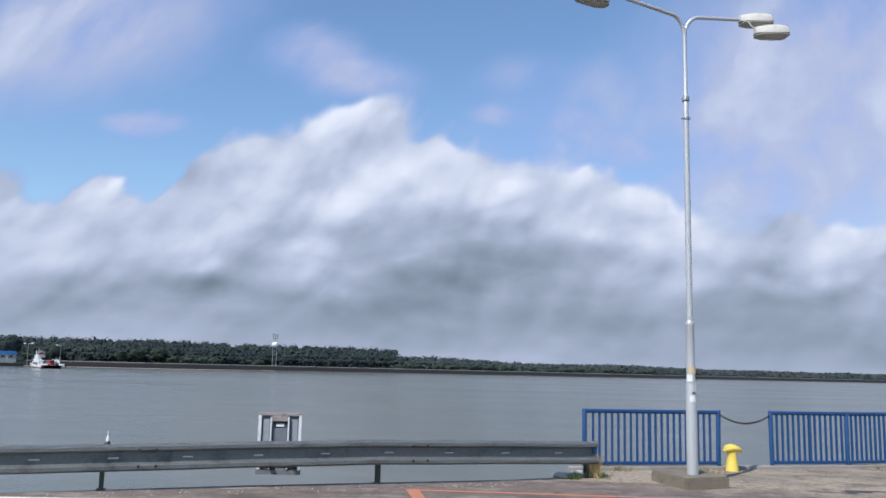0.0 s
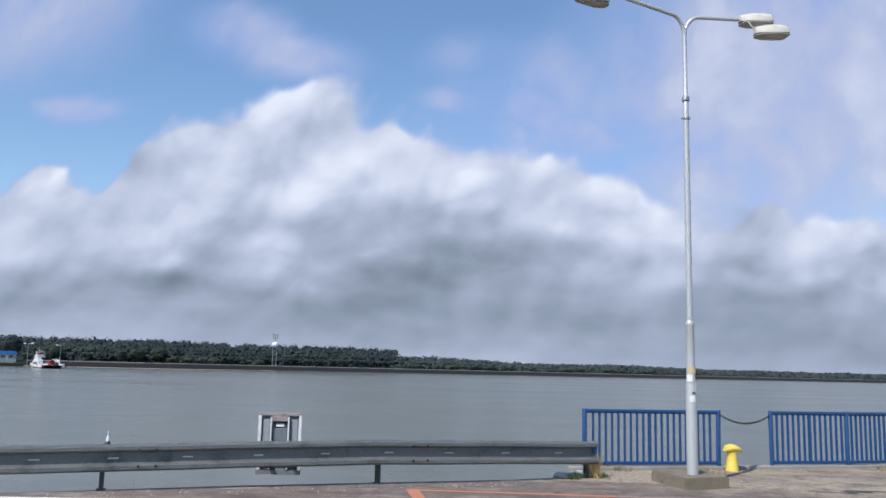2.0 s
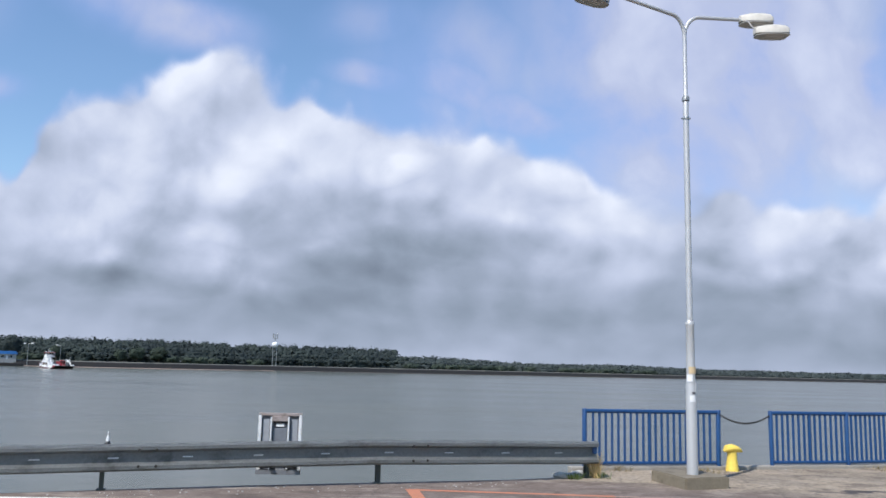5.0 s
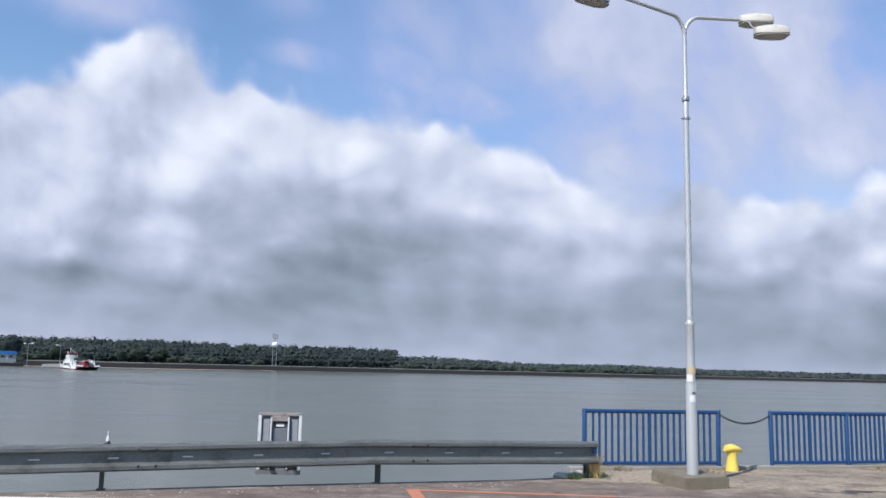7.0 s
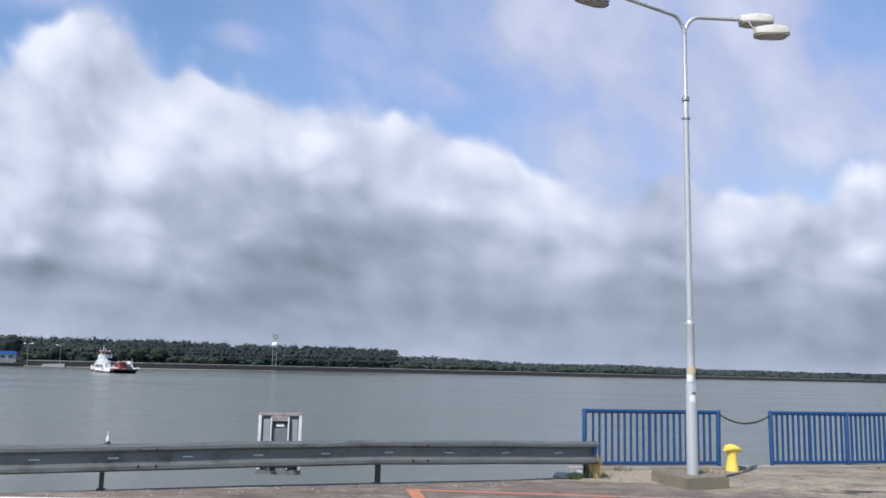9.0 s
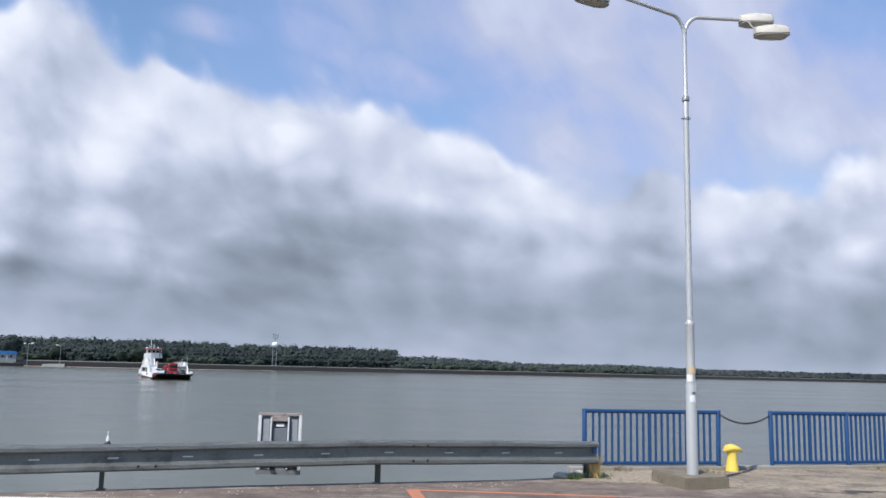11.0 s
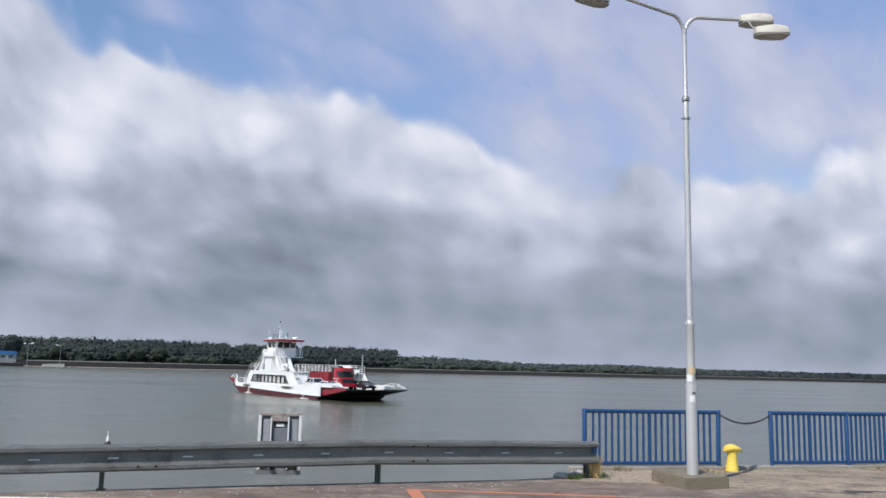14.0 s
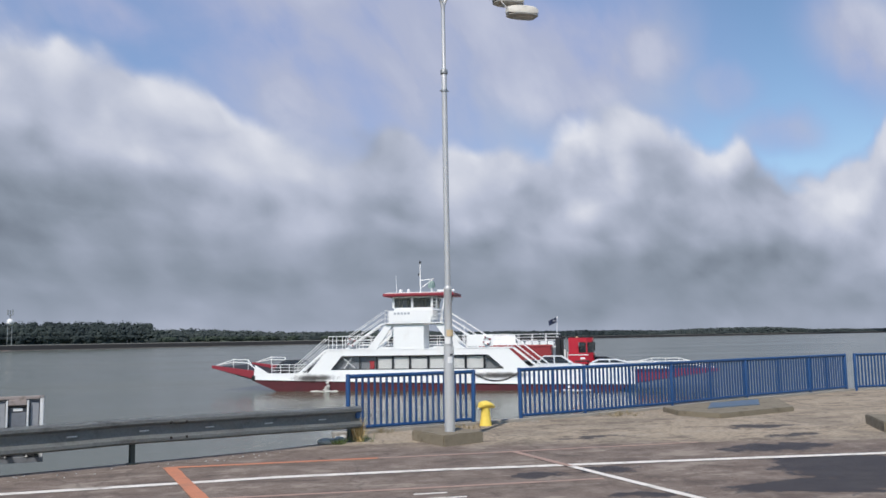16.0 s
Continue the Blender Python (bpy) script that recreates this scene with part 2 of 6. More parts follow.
def quay_material():
    """Weathered asphalt that turns to a paler gravelly apron by the fence, with damp patches."""
    m, n, l, p = nodes_of("quay_asphalt")
    co = n.new("ShaderNodeTexCoord").outputs["Object"]
    sep = n.new("ShaderNodeSeparateXYZ")
    l.new(co, sep.inputs[0])
    fine, grit = noise_node(n, l, co, 55, 6, 0.7), noise_node(n, l, co, 14, 5, 0.65)
    mid, wide = noise_node(n, l, co, 2.3, 6, 0.65), noise_node(n, l, co, 0.5, 5, 0.6)
    asphalt = mix_node(n, l, range_node(n, l, fine, 0.3, 0.7), (0.098, 0.072, 0.057), (0.232, 0.178, 0.144))
    asphalt = mix_node(n, l, math_node(n, l, "MULTIPLY", range_node(n, l, mid, 0.42, 0.66), 0.6), asphalt, (0.25, 0.205, 0.168))
    apron = mix_node(n, l, range_node(n, l, grit, 0.3, 0.7), (0.225, 0.178, 0.126), (0.455, 0.372, 0.272))
    apron = mix_node(n, l, math_node(n, l, "MULTIPLY", range_node(n, l, wide, 0.45, 0.62), 0.5), apron, (0.15, 0.125, 0.098))
    edge = math_node(n, l, "ADD", sep.outputs["Y"], math_node(n, l, "MULTIPLY", sep.outputs["X"], 0.32))
    edge = math_node(n, l, "ADD", edge, math_node(n, l, "MULTIPLY", mid, 1.2))
    col = mix_node(n, l, range_node(n, l, edge, 14.3, 15.2), asphalt, apron)
    blot = noise_node(n, l, co, 4.0, 8, 0.76)
    col = mix_node(n, l, math_node(n, l, "MULTIPLY", range_node(n, l, blot, 0.53, 0.66), 0.75), col, (0.085, 0.066, 0.054))
    col = mix_node(n, l, math_node(n, l, "MULTIPLY", range_node(n, l, blot, 0.46, 0.33), 0.60), col, (0.33, 0.285, 0.235))
    worn = n.new("ShaderNodeMapping")
    worn.inputs["Rotation"].default_value, worn.inputs["Scale"].default_value = (0, 0, radians(20)), (0.8, 1.5, 1)
    l.new(co, worn.inputs[0])
    patch = noise_node(n, l, worn.outputs[0], 1.15, 9, 0.72)
    col = mix_node(n, l, math_node(n, l, "MULTIPLY", range_node(n, l, patch, 0.53, 0.60), 0.50), col, (0.080, 0.060, 0.050))
    col = mix_node(n, l, math_node(n, l, "MULTIPLY", range_node(n, l, patch, 0.46, 0.38), 0.50), col, (0.36, 0.305, 0.245))
    crack = n.new("ShaderNodeTexVoronoi")
    crack.feature = "DISTANCE_TO_EDGE"
    crack.inputs["Scale"].default_value = 0.38
    warped = n.new("ShaderNodeVectorMath")
    warped.operation = "MULTIPLY_ADD"
    fuzz = n.new("ShaderNodeTexNoise")
    fuzz.inputs["Scale"].default_value, fuzz.inputs["Detail"].default_value = 2.2, 6
    l.new(co, fuzz.inputs["Vector"])
    l.new(fuzz.outputs["Color"], warped.inputs[0])
    warped.inputs[1].default_value = (0.7, 0.7, 0)
    l.new(co, warped.inputs[2])
    l.new(warped.outputs[0], crack.inputs["Vector"])
    col = mix_node(n, l, math_node(n, l, "MULTIPLY", range_node(n, l, crack.outputs["Distance"], 0.010, 0.003), 0.32), col, (0.05, 0.04, 0.033))
    warp = n.new("ShaderNodeTexNoise")
    warp.inputs["Scale"].default_value, warp.inputs["Detail"].default_value, warp.inputs["Roughness"].default_value = 1.3, 8, 0.68
    l.new(co, warp.inputs["Vector"])
    shifted = n.new("ShaderNodeVectorMath")
    shifted.operation = "MULTIPLY_ADD"
    l.new(warp.outputs["Color"], shifted.inputs[0])
    shifted.inputs[1].default_value = (1.9, 1.3, 0)
    l.new(co, shifted.inputs[2])
    wet = None
    ragged = math_node(n, l, "MULTIPLY_ADD", blot, 1.9, math_node(n, l, "MULTIPLY_ADD", patch, 1.6, -1.75))
    for x, y, rx, ry in ((4.0, 9.75, 0.30, 0.16), (4.95, 9.75, 0.55, 0.17), (8.3, 10.75, 0.9, 0.42), (7.9, 9.2, 1.0, 0.75), (6.5, 8.0, 1.0, 0.42), (8.6, 8.2, 1.9, 1.15), (10.6, 8.6, 2.2, 1.5), (9.7, 13.2, 0.6, 0.26), (9.5, 12.0, 0.5, 0.16), (4.6, 8.2, 0.3, 0.15), (2.0, 8.6, 0.2, 0.1), (6.3, 12.9, 0.7, 0.10)):
        d = n.new("ShaderNodeVectorMath")
        d.operation = "MULTIPLY_ADD"
        l.new(shifted.outputs[0], d.inputs[0])
        d.inputs[1].default_value = (1 / rx, 1 / ry, 0)
        d.inputs[2].default_value = (-(x + 0.95) / rx, -(y + 0.65) / ry, 0)
        ln = n.new("ShaderNodeVectorMath")
        ln.operation = "LENGTH"
        l.new(d.outputs[0], ln.inputs[0])
        one = range_node(n, l, math_node(n, l, "ADD", ln.outputs["Value"], ragged), 1.04, 0.93)
        wet = one if wet is None else math_node(n, l, "MAXIMUM", wet, one)
    col = mix_node(n, l, math_node(n, l, "MULTIPLY", wet, 0.84), col, (0.022, 0.018, 0.018))
    p.inputs["Specular IOR Level"].default_value = 0.35
    l.new(col, p.inputs["Base Color"])
    l.new(range_node(n, l, wet, 0.0, 1.0, 0.95, 0.6, False), p.inputs["Roughness"])
    b = n.new("ShaderNodeBump")
    b.inputs["Strength"].default_value, b.inputs["Distance"].default_value = 0.5, 0.012
    l.new(math_node(n, l, "ADD", fine, grit), b.inputs["Height"])
    l.new(b.outputs[0], p.inputs["Normal"])
    return m


GLASS, CLEAR_GLASS = glass_material("tinted_glass", 0.75), glass_material("window_glass", 0.10)
WATER, QUAY = water_material(), quay_material()
# distance haze is put into the first two leaf colours, greyed and blued
LEAF_WOOD_HAZED = foliage_material("hazed_wood_leaves", (0.026, 0.035, 0.036), (0.044, 0.057, 0.050))
LEAF_FAR_HAZED = foliage_material("hazed_far_leaves", (0.036, 0.047, 0.047), (0.060, 0.073, 0.067))
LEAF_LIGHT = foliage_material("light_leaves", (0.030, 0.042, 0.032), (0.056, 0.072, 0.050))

# ---- drifting cloud sheet: a sloping layer that sinks to the horizon ----
SHEET_H, SHEET_SLOPE = 700.0, 0.168
DRIFT = ((0.0, 372.0, 330.0), (2.0, 276.0, 242.0), (4.0, 180.0, 156.0), (8.0, 0.0, 0.0), (9.5, -48.0, -44.0), (12.0, -92.0, -96.0), (16.0, -150.0, -164.0))


def sheet_uv(x, y, t, heading=-0.196, tilt=8.15, roll=-1.366):
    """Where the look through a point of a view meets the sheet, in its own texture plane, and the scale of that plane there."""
    ro = Euler((radians(90 + tilt), radians(roll), radians(heading))).to_matrix()
    d = ro @ Vector(((x - 784) / 1485.0, (441 - y) / 1485.0, -1))
    k0, k1 = [(np.interp(t, [r[0] for r in DRIFT], [r[i] for r in DRIFT])) for i in (1, 2)]
    far = (SHEET_H + SHEET_SLOPE * k1) / (d.z / d.y + SHEET_SLOPE)
    gx, gy = d.x / d.y * far - k0, far - k1
    return gx / gy, SHEET_H / gy - SHEET_SLOPE, far / gy / 1485.0, (far / gy) ** 2 / 1485.0


# upper outline of the cumulus bank in the sheet's plane: across, height
BANK = [(-1.0, 0.33), (-0.86, 0.30), (-0.77, 0.272), (-0.73, 0.302), (-0.64, 0.268), (-0.60, 0.34), (-0.53, 0.378), (-0.48, 0.40), (-0.42, 0.422), (-0.36, 0.422), (-0.29, 0.40), (-0.24, 0.362), (-0.20, 0.34),
        (-0.15, 0.335), (-0.08, 0.328), (-0.02, 0.318), (0.03, 0.288), (0.09, 0.282), (0.135, 0.235), (0.19, 0.203), (0.26, 0.225), (0.30, 0.262), (0.345, 0.238), (0.39, 0.225), (0.46, 0.255), (0.54, 0.272), (0.65, 0.262), (0.74, 0.225), (0.82, 0.215), (0.92, 0.27), (1.0, 0.31)]


def cloud_material(veils, gaps, lights, darks):
    """A cumulus bank with billowed heads, a soft high veil above it and blue between them."""
    m, n, l, p = nodes_of("cloud_layer")
    n.remove(p)
    co = n.new("ShaderNodeTexCoord").outputs["Object"]
    sep = n.new("ShaderNodeSeparateXYZ")
    l.new(co, sep.inputs[0])
    across = math_node(n, l, "DIVIDE", sep.outputs["X"], sep.outputs["Y"])
    rise = math_node(n, l, "DIVIDE", sep.outputs["Z"], sep.outputs["Y"])

    def plane(x, y):
        c = n.new("ShaderNodeCombineXYZ")
        l.new(x, c.inputs[0])
        l.new(y, c.inputs[1])
        return c.outputs[0]

    def shifted(vec, offset):
        o = n.new("ShaderNodeVectorMath")
        o.operation = "ADD"
        l.new(vec, o.inputs[0])
        o.inputs[1].default_value = offset
        return o.outputs[0]

    def bend(vec, scale, ax, ay, detail):
        warp = n.new("ShaderNodeTexNoise")
        warp.noise_dimensions = "2D"
        warp.inputs["Scale"].default_value, warp.inputs["Detail"].default_value, warp.inputs["Roughness"].default_value = scale, detail, 0.5
        l.new(vec, warp.inputs["Vector"])
        out = n.new("ShaderNodeVectorMath")
        out.operation = "MULTIPLY_ADD"
        l.new(warp.outputs["Color"], out.inputs[0])
        out.inputs[1].default_value = (ax, ay, 0)
        l.new(vec, out.inputs[2])
        return shifted(out.outputs[0], (-ax / 2, -ay / 2, 0))

    def cells(vec, scale, detail, soft):
        v = n.new("ShaderNodeTexVoronoi")
        v.voronoi_dimensions, v.feature = "2D", "SMOOTH_F1"
        v.inputs["Scale"].default_value, v.inputs["Detail"].default_value, v.inputs["Roughness"].default_value, v.inputs["Smoothness"].default_value = scale, detail, 0.5, soft
        l.new(vec, v.inputs["Vector"])
        return v.outputs["Distance"]

    flat = plane(across, rise)
    # heights are drawn together towards the horizon, where the layer is seen edge-on
    ahead = math_node(n, l, "ADD", sep.outputs["Y"], 112.0)
    side = math_node(n, l, "DIVIDE", math_node(n, l, "ADD", sep.outputs["X"], 130.0), ahead)
    deep = math_node(n, l, "ADD", math_node(n, l, "DIVIDE", sep.outputs["Z"], ahead), 0.20)
    deep = math_node(n, l, "MULTIPLY", math_node(n, l, "LOGARITHM", math_node(n, l, "MAXIMUM", deep, 0.01), math.e), 0.42)
    far = bend(bend(plane(side, deep), 4.0, 0.07, 0.05, 2), 15.0, 0.016, 0.014, 4)
    bent = bend(bend(flat, 8.0, 0.035, 0.03, 2), 26.0, 0.010, 0.010, 4)

    def billow(vec):
        lobes = math_node(n, l, "MULTIPLY", cells(vec, 5.5, 2.5, 0.8), -0.75)
        fine = math_node(n, l, "MULTIPLY", noise_node(n, l, vec, 9.0, 9, 0.56), 0.45)
        return math_node(n, l, "ADD", math_node(n, l, "ADD", lobes, fine), 0.68)

    def spots(rows, soft=(1.6, 0.3)):
        total = None
        for x, y, t, rx, ry, lean, weight, *view in rows:
            u, v, su, sv = sheet_uv(x, y, t, *view)
            mp = n.new("ShaderNodeMapping")
            mp.vector_type = "TEXTURE"
            mp.inputs["Location"].default_value = (u, v, 0)
            mp.inputs["Rotation"].default_value = (0, 0, radians(lean))
            mp.inputs["Scale"].default_value = (rx * su, ry * sv, 1)
            l.new(bent, mp.inputs[0])
            ln = n.new("ShaderNodeVectorMath")
            ln.operation = "LENGTH"
            l.new(mp.outputs[0], ln.inputs[0])
            one = range_node(n, l, ln.outputs["Value"], *soft, 0.0, weight)
            total = one if total is None else math_node(n, l, "MAXIMUM", total, one)
        return total

    hump = billow(far)
    relief = math_node(n, l, "SUBTRACT", hump, billow(shifted(far, (-0.014, 0.030, 0))))
    grain = noise_node(n, l, far, 5.5, 7, 0.5)
    wide = noise_node(n, l, far, 2.6, 3, 0.45)
    bs = n.new("ShaderNodeSeparateXYZ")
    l.new(bent, bs.inputs[0])
    edge = n.new("ShaderNodeValToRGB")
    el = edge.color_ramp.elements
    edge.color_ramp.interpolation = "EASE"
    while len(el) < len(BANK):
        el.new(0.5)
    for e, (u, v) in zip(el, BANK):
        e.position, e.color = (u + 1) / 2, (v, v, v, 1)
    l.new(math_node(n, l, "MULTIPLY_ADD", bs.outputs["X"], 0.5, 0.5), edge.inputs[0])
    level = n.new("ShaderNodeSeparateColor")
    l.new(edge.outputs["Color"], level.inputs[0])
    under = math_node(n, l, "SUBTRACT", level.outputs[0], bs.outputs["Y"])
    under = math_node(n, l, "MULTIPLY_ADD", math_node(n, l, "SUBTRACT", hump, 0.42), 0.12, under)
    under = math_node(n, l, "MULTIPLY_ADD", math_node(n, l, "SUBTRACT", cells(far, 17.0, 1.0, 0.8), 0.4), -0.030, under)
    bank = range_node(n, l, under, -0.016, 0.024)
    bank = math_node(n, l, "MULTIPLY", bank, math_node(n, l, "SUBTRACT", 1.0, spots(gaps)))
    # the veil
    veil = math_node(n, l, "MULTIPLY", spots(veils), range_node(n, l, grain, 0.22, 0.60, 0.45, 1.12))
    veil = math_node(n, l, "MINIMUM", veil, 0.93)
    vtone = math_node(n, l, "MULTIPLY_ADD", math_node(n, l, "SUBTRACT", grain, 0.5), 1.9, math_node(n, l, "MULTIPLY", veil, 0.60))
    vcol = ramp_node(n, l, vtone, [(0.0, (0.36, 0.48, 0.82)), (0.35, (0.48, 0.54, 0.79)), (0.6, (0.55, 0.59, 0.76)), (1.0, (0.80, 0.82, 0.92))])
    # light and shade of the bank
    rim = range_node(n, l, under, 0.16, 0.01)
    clear = range_node(n, l, rise, 0.0, 0.17, 0.30, 1.0)
    shade = math_node(n, l, "MULTIPLY_ADD", relief, 0.85, math_node(n, l, "MULTIPLY", math_node(n, l, "SUBTRACT", wide, 0.5), 0.62))
    shade = math_node(n, l, "MULTIPLY_ADD", math_node(n, l, "SUBTRACT", grain, 0.5), 0.42, shade)
    shade = math_node(n, l, "MULTIPLY_ADD", shade, clear, 0.49)
    shade = math_node(n, l, "MULTIPLY_ADD", rim, 0.13, shade)
    shade = math_node(n, l, "MULTIPLY_ADD", spots(lights), math_node(n, l, "MULTIPLY", range_node(n, l, hump, 0.2, 0.6, 0.4, 1.0), 0.38), shade)
    shade = math_node(n, l, "MULTIPLY_ADD", spots(darks), -0.215, shade)
    shade = math_node(n, l, "MULTIPLY_ADD", range_node(n, l, rise, 0.14, 0.02), -0.055, shade)
    col = ramp_node(n, l, shade, [(0.0, (0.20, 0.235, 0.29)), (0.22, (0.315, 0.365, 0.44)), (0.42, (0.435, 0.485, 0.59)), (0.64, (0.60, 0.645, 0.77)), (1.0, (0.90, 0.92, 0.985))])
    col = mix_node(n, l, bank, vcol, col)
    alpha = math_node(n, l, "SUBTRACT", 1.0, math_node(n, l, "MULTIPLY", math_node(n, l, "SUBTRACT", 1.0, bank), math_node(n, l, "SUBTRACT", 1.0, veil)))
    em, tr, mx, out = n.new("ShaderNodeEmission"), n.new("ShaderNodeBsdfTransparent"), n.new("ShaderNodeMixShader"), n["Material Output"]
    l.new(col, em.inputs[0])
    l.new(alpha, mx.inputs[0])
    l.new(tr.outputs[0], mx.inputs[1])
    l.new(em.outputs[0], mx.inputs[2])
    l.new(mx.outputs[0], out.inputs[0])
    return m


PAN = (-16.106, 6.037, 0.888)
# high veils, blue gaps, sunlit heads and dull bases of the cloud: middle of each in a view, time, half sizes, lean, weight
CLOUDS = cloud_material(
    veils=[(850, 60, 15.0, 260, 110, 0, 0.62), (120, 50, 0.0, 270, 130, 0, 0.85), (630, 130, 0.0, 120, 36, -15, 0.85), (260, 220, 0.0, 80, 22, -5, 0.85), (1010, 220, 0.0, 150, 130, -35, 0.65), (1430, 180, 0.0, 330, 320, 0, 0.92),
           (340, 30, 3.5, 150, 50, -20, 0.75), (770, 70, 3.5, 100, 50, 0, 0.45), (540, 105, 7.5, 90, 36, -10, 0.8), (690, 60, 7.5, 110, 85, -20, 0.6), (1330, 90, 7.5, 440, 170, -12, 0.95),
           (1000, 20, 7.5, 110, 60, 0, 0.6), (1080, 120, 12.0, 120, 90, 0, 0.9), (1450, 140, 12.0, 300, 210, 0, 0.95), (540, 60, 12.0, 130, 70, -20, 0.92), (700, 130, 12.0, 120, 60, -25, 0.9),
           (1000, 90, 16.0, 260, 140, 0, 0.9, *PAN), (560, 90, 16.0, 150, 160, 0, 0.9, *PAN), (1270, 150, 16.0, 90, 60, 0, 0.6, *PAN), (1530, 70, 16.0, 150, 150, 0, 0.9, *PAN), (1130, 90, 16.0, 130, 110, 0, 0.85, *PAN), (1380, 230, 16.0, 110, 50, 0, 0.7, *PAN)],
    gaps=[(620, 265, 16.0, 45, 28, 30, 0.6, *PAN), (500, 150, 16.0, 45, 90, 15, 0.55, *PAN)],
    lights=[(600, 330, 0.0, 220, 80, 0, 0.55), (430, 400, 2.0, 200, 60, 0, 0.5), (850, 420, 2.0, 170, 50, 0, 0.4), (450, 300, 7.5, 220, 80, -15, 0.5), (195, 325, 0.0, 80, 45, 0, 0.9), (690, 250, 0.0, 150, 60, 0, 1.0), (875, 330, 0.0, 50, 34, 0, 1.0), (480, 260, 0.0, 110, 40, 0, 0.6), (1190, 440, 0.0, 110, 70, 0, 0.6), (1500, 440, 0.0, 110, 80, 0, 0.6),
            (150, 90, 7.0, 190, 85, -20, 0.9), (70, 380, 7.5, 150, 60, -25, 0.7), (715, 190, 7.5, 100, 50, -20, 0.8), (900, 290, 7.5, 70, 40, -20, 0.7), (1480, 350, 7.5, 90, 70, 0, 0.8), (590, 195, 7.5, 36, 24, 0, 0.9),
            (450, 70, 12.0, 110, 50, 0, 0.8), (500, 330, 12.0, 160, 60, 10, 0.6), (900, 250, 12.0, 90, 60, -20, 0.7), (1530, 370, 12.0, 90, 80, 0, 0.9), (230, 450, 12.0, 130, 35, -15, 0.6),
            (1020, 260, 16.0, 110, 60, 0, 1.0, *PAN), (200, 290, 16.0, 130, 40, -10, 0.6, *PAN), (1250, 260, 16.0, 90, 60, 0, 0.8, *PAN), (1480, 360, 16.0, 110, 60, 0, 0.7, *PAN)],
    darks=[(1300, 380, 15.5, 340, 80, 0, 0.9), (300, 330, 15.5, 280, 60, 0, 0.5), (880, 500, 2.0, 170, 30, 0, 0.5), (300, 510, 1.0, 220, 26, 0, 0.6), (760, 475, 7.5, 110, 30, 0, 0.5), (140, 490, 7.5, 180, 26, -8, 0.9), (660, 460, 12.0, 170, 30, 0, 0.5), (120, 500, 12.0, 190, 26, 0, 0.8),
           (560, 470, 14.5, 330, 40, 0, 0.6), (700, 550, 15.0, 1000, 60, 0, 0.8), (200, 340, 16.0, 240, 45, -5, 0.8, *PAN), (600, 360, 16.0, 260, 50, 0, 0.6, *PAN), (1100, 400, 16.0, 260, 50, 0, 0.8, *PAN), (1150, 490, 16.0, 620, 90, 0, 1.0, *PAN)])


# ---- mesh helpers ----
def box(bm, x0, x1, y0, y1, z0, z1, bevel=0.0):
    r = bmesh.ops.create_cube(bm, size=1, matrix=Matrix.Translation(((x0 + x1) / 2, (y0 + y1) / 2, (z0 + z1) / 2)) @ Matrix.Diagonal((x1 - x0, y1 - y0, z1 - z0, 1)))
    if bevel:
        es = list({e for v in r["verts"] for e in v.link_edges})
        bmesh.ops.bevel(bm, geom=es, offset=bevel, segments=2, affect="EDGES", profile=0.6)
    return bm


def obox(bm, m, sx, sy, sz, bevel=0.0):
    r = bmesh.ops.create_cube(bm, size=1, matrix=m @ Matrix.Diagonal((sx, sy, sz, 1)))
    if bevel:
        es = list({e for v in r["verts"] for e in v.link_edges})
        bmesh.ops.bevel(bm, geom=es, offset=bevel, segments=1, affect="EDGES")
    return bm


def tube(bm, a, b, r, r2=None, n=10):
    a, b = Vector(a), Vector(b)
    d = b - a
    m = Matrix.Translation((a + b) / 2) @ d.to_track_quat("Z", "Y").to_matrix().to_4x4()
    bmesh.ops.create_cone(bm, cap_ends=True, segments=n, radius1=r, radius2=r if r2 is None else r2, depth=d.length, matrix=m)
    return bm


def pipe(bm, pts, r, n=8):
    for a, b in zip(pts, pts[1:]):
        tube(bm, a, b, r, n=n)
    for p in pts[1:-1]:
        bmesh.ops.create_uvsphere(bm, u_segments=n, v_segments=6, radius=r, matrix=Matrix.Translation(p))
    return bm


def prism(bm, outline, y0, y1, axis="y"):
    """Extrudes an outline given in (x, z) along y, or in (x, y) along z."""
    put = (lambda p, s: (p[0], s, p[1])) if axis == "y" else (lambda p, s: (p[0], p[1], s))
    va, vb = [bm.verts.new(put(p, y0)) for p in outline], [bm.verts.new(put(p, y1)) for p in outline]
    bm.faces.new(va)
    bm.faces.new(vb[::-1])
    k = len(outline)
    for i in range(k):
        bm.faces.new((va[i], vb[i], vb[(i + 1) % k], va[(i + 1) % k]))
    bmesh.ops.recalc_face_normals(bm, faces=bm.faces[:])
    return bm


def lathe(bm, prof, n=20, m=Matrix()):
    rings = [[bm.verts.new(m @ Vector((r * math.cos(2 * math.pi * i / n), r * math.sin(2 * math.pi * i / n), z))) for i in range(n)] for r, z in prof]
    for a, b in zip(rings, rings[1:]):
        for i in range(n):
            bm.faces.new((a[i], a[(i + 1) % n], b[(i + 1) % n], b[i]))
    bm.faces.new(rings[0][::-1])
    bm.faces.new(rings[-1])
    bmesh.ops.recalc_face_normals(bm, faces=bm.faces[:])
    return bm


def smooth(ob, angle=40):
    ob.data.shade_smooth()
    ob.data.set_sharp_from_angle(angle=radians(angle))
    return ob


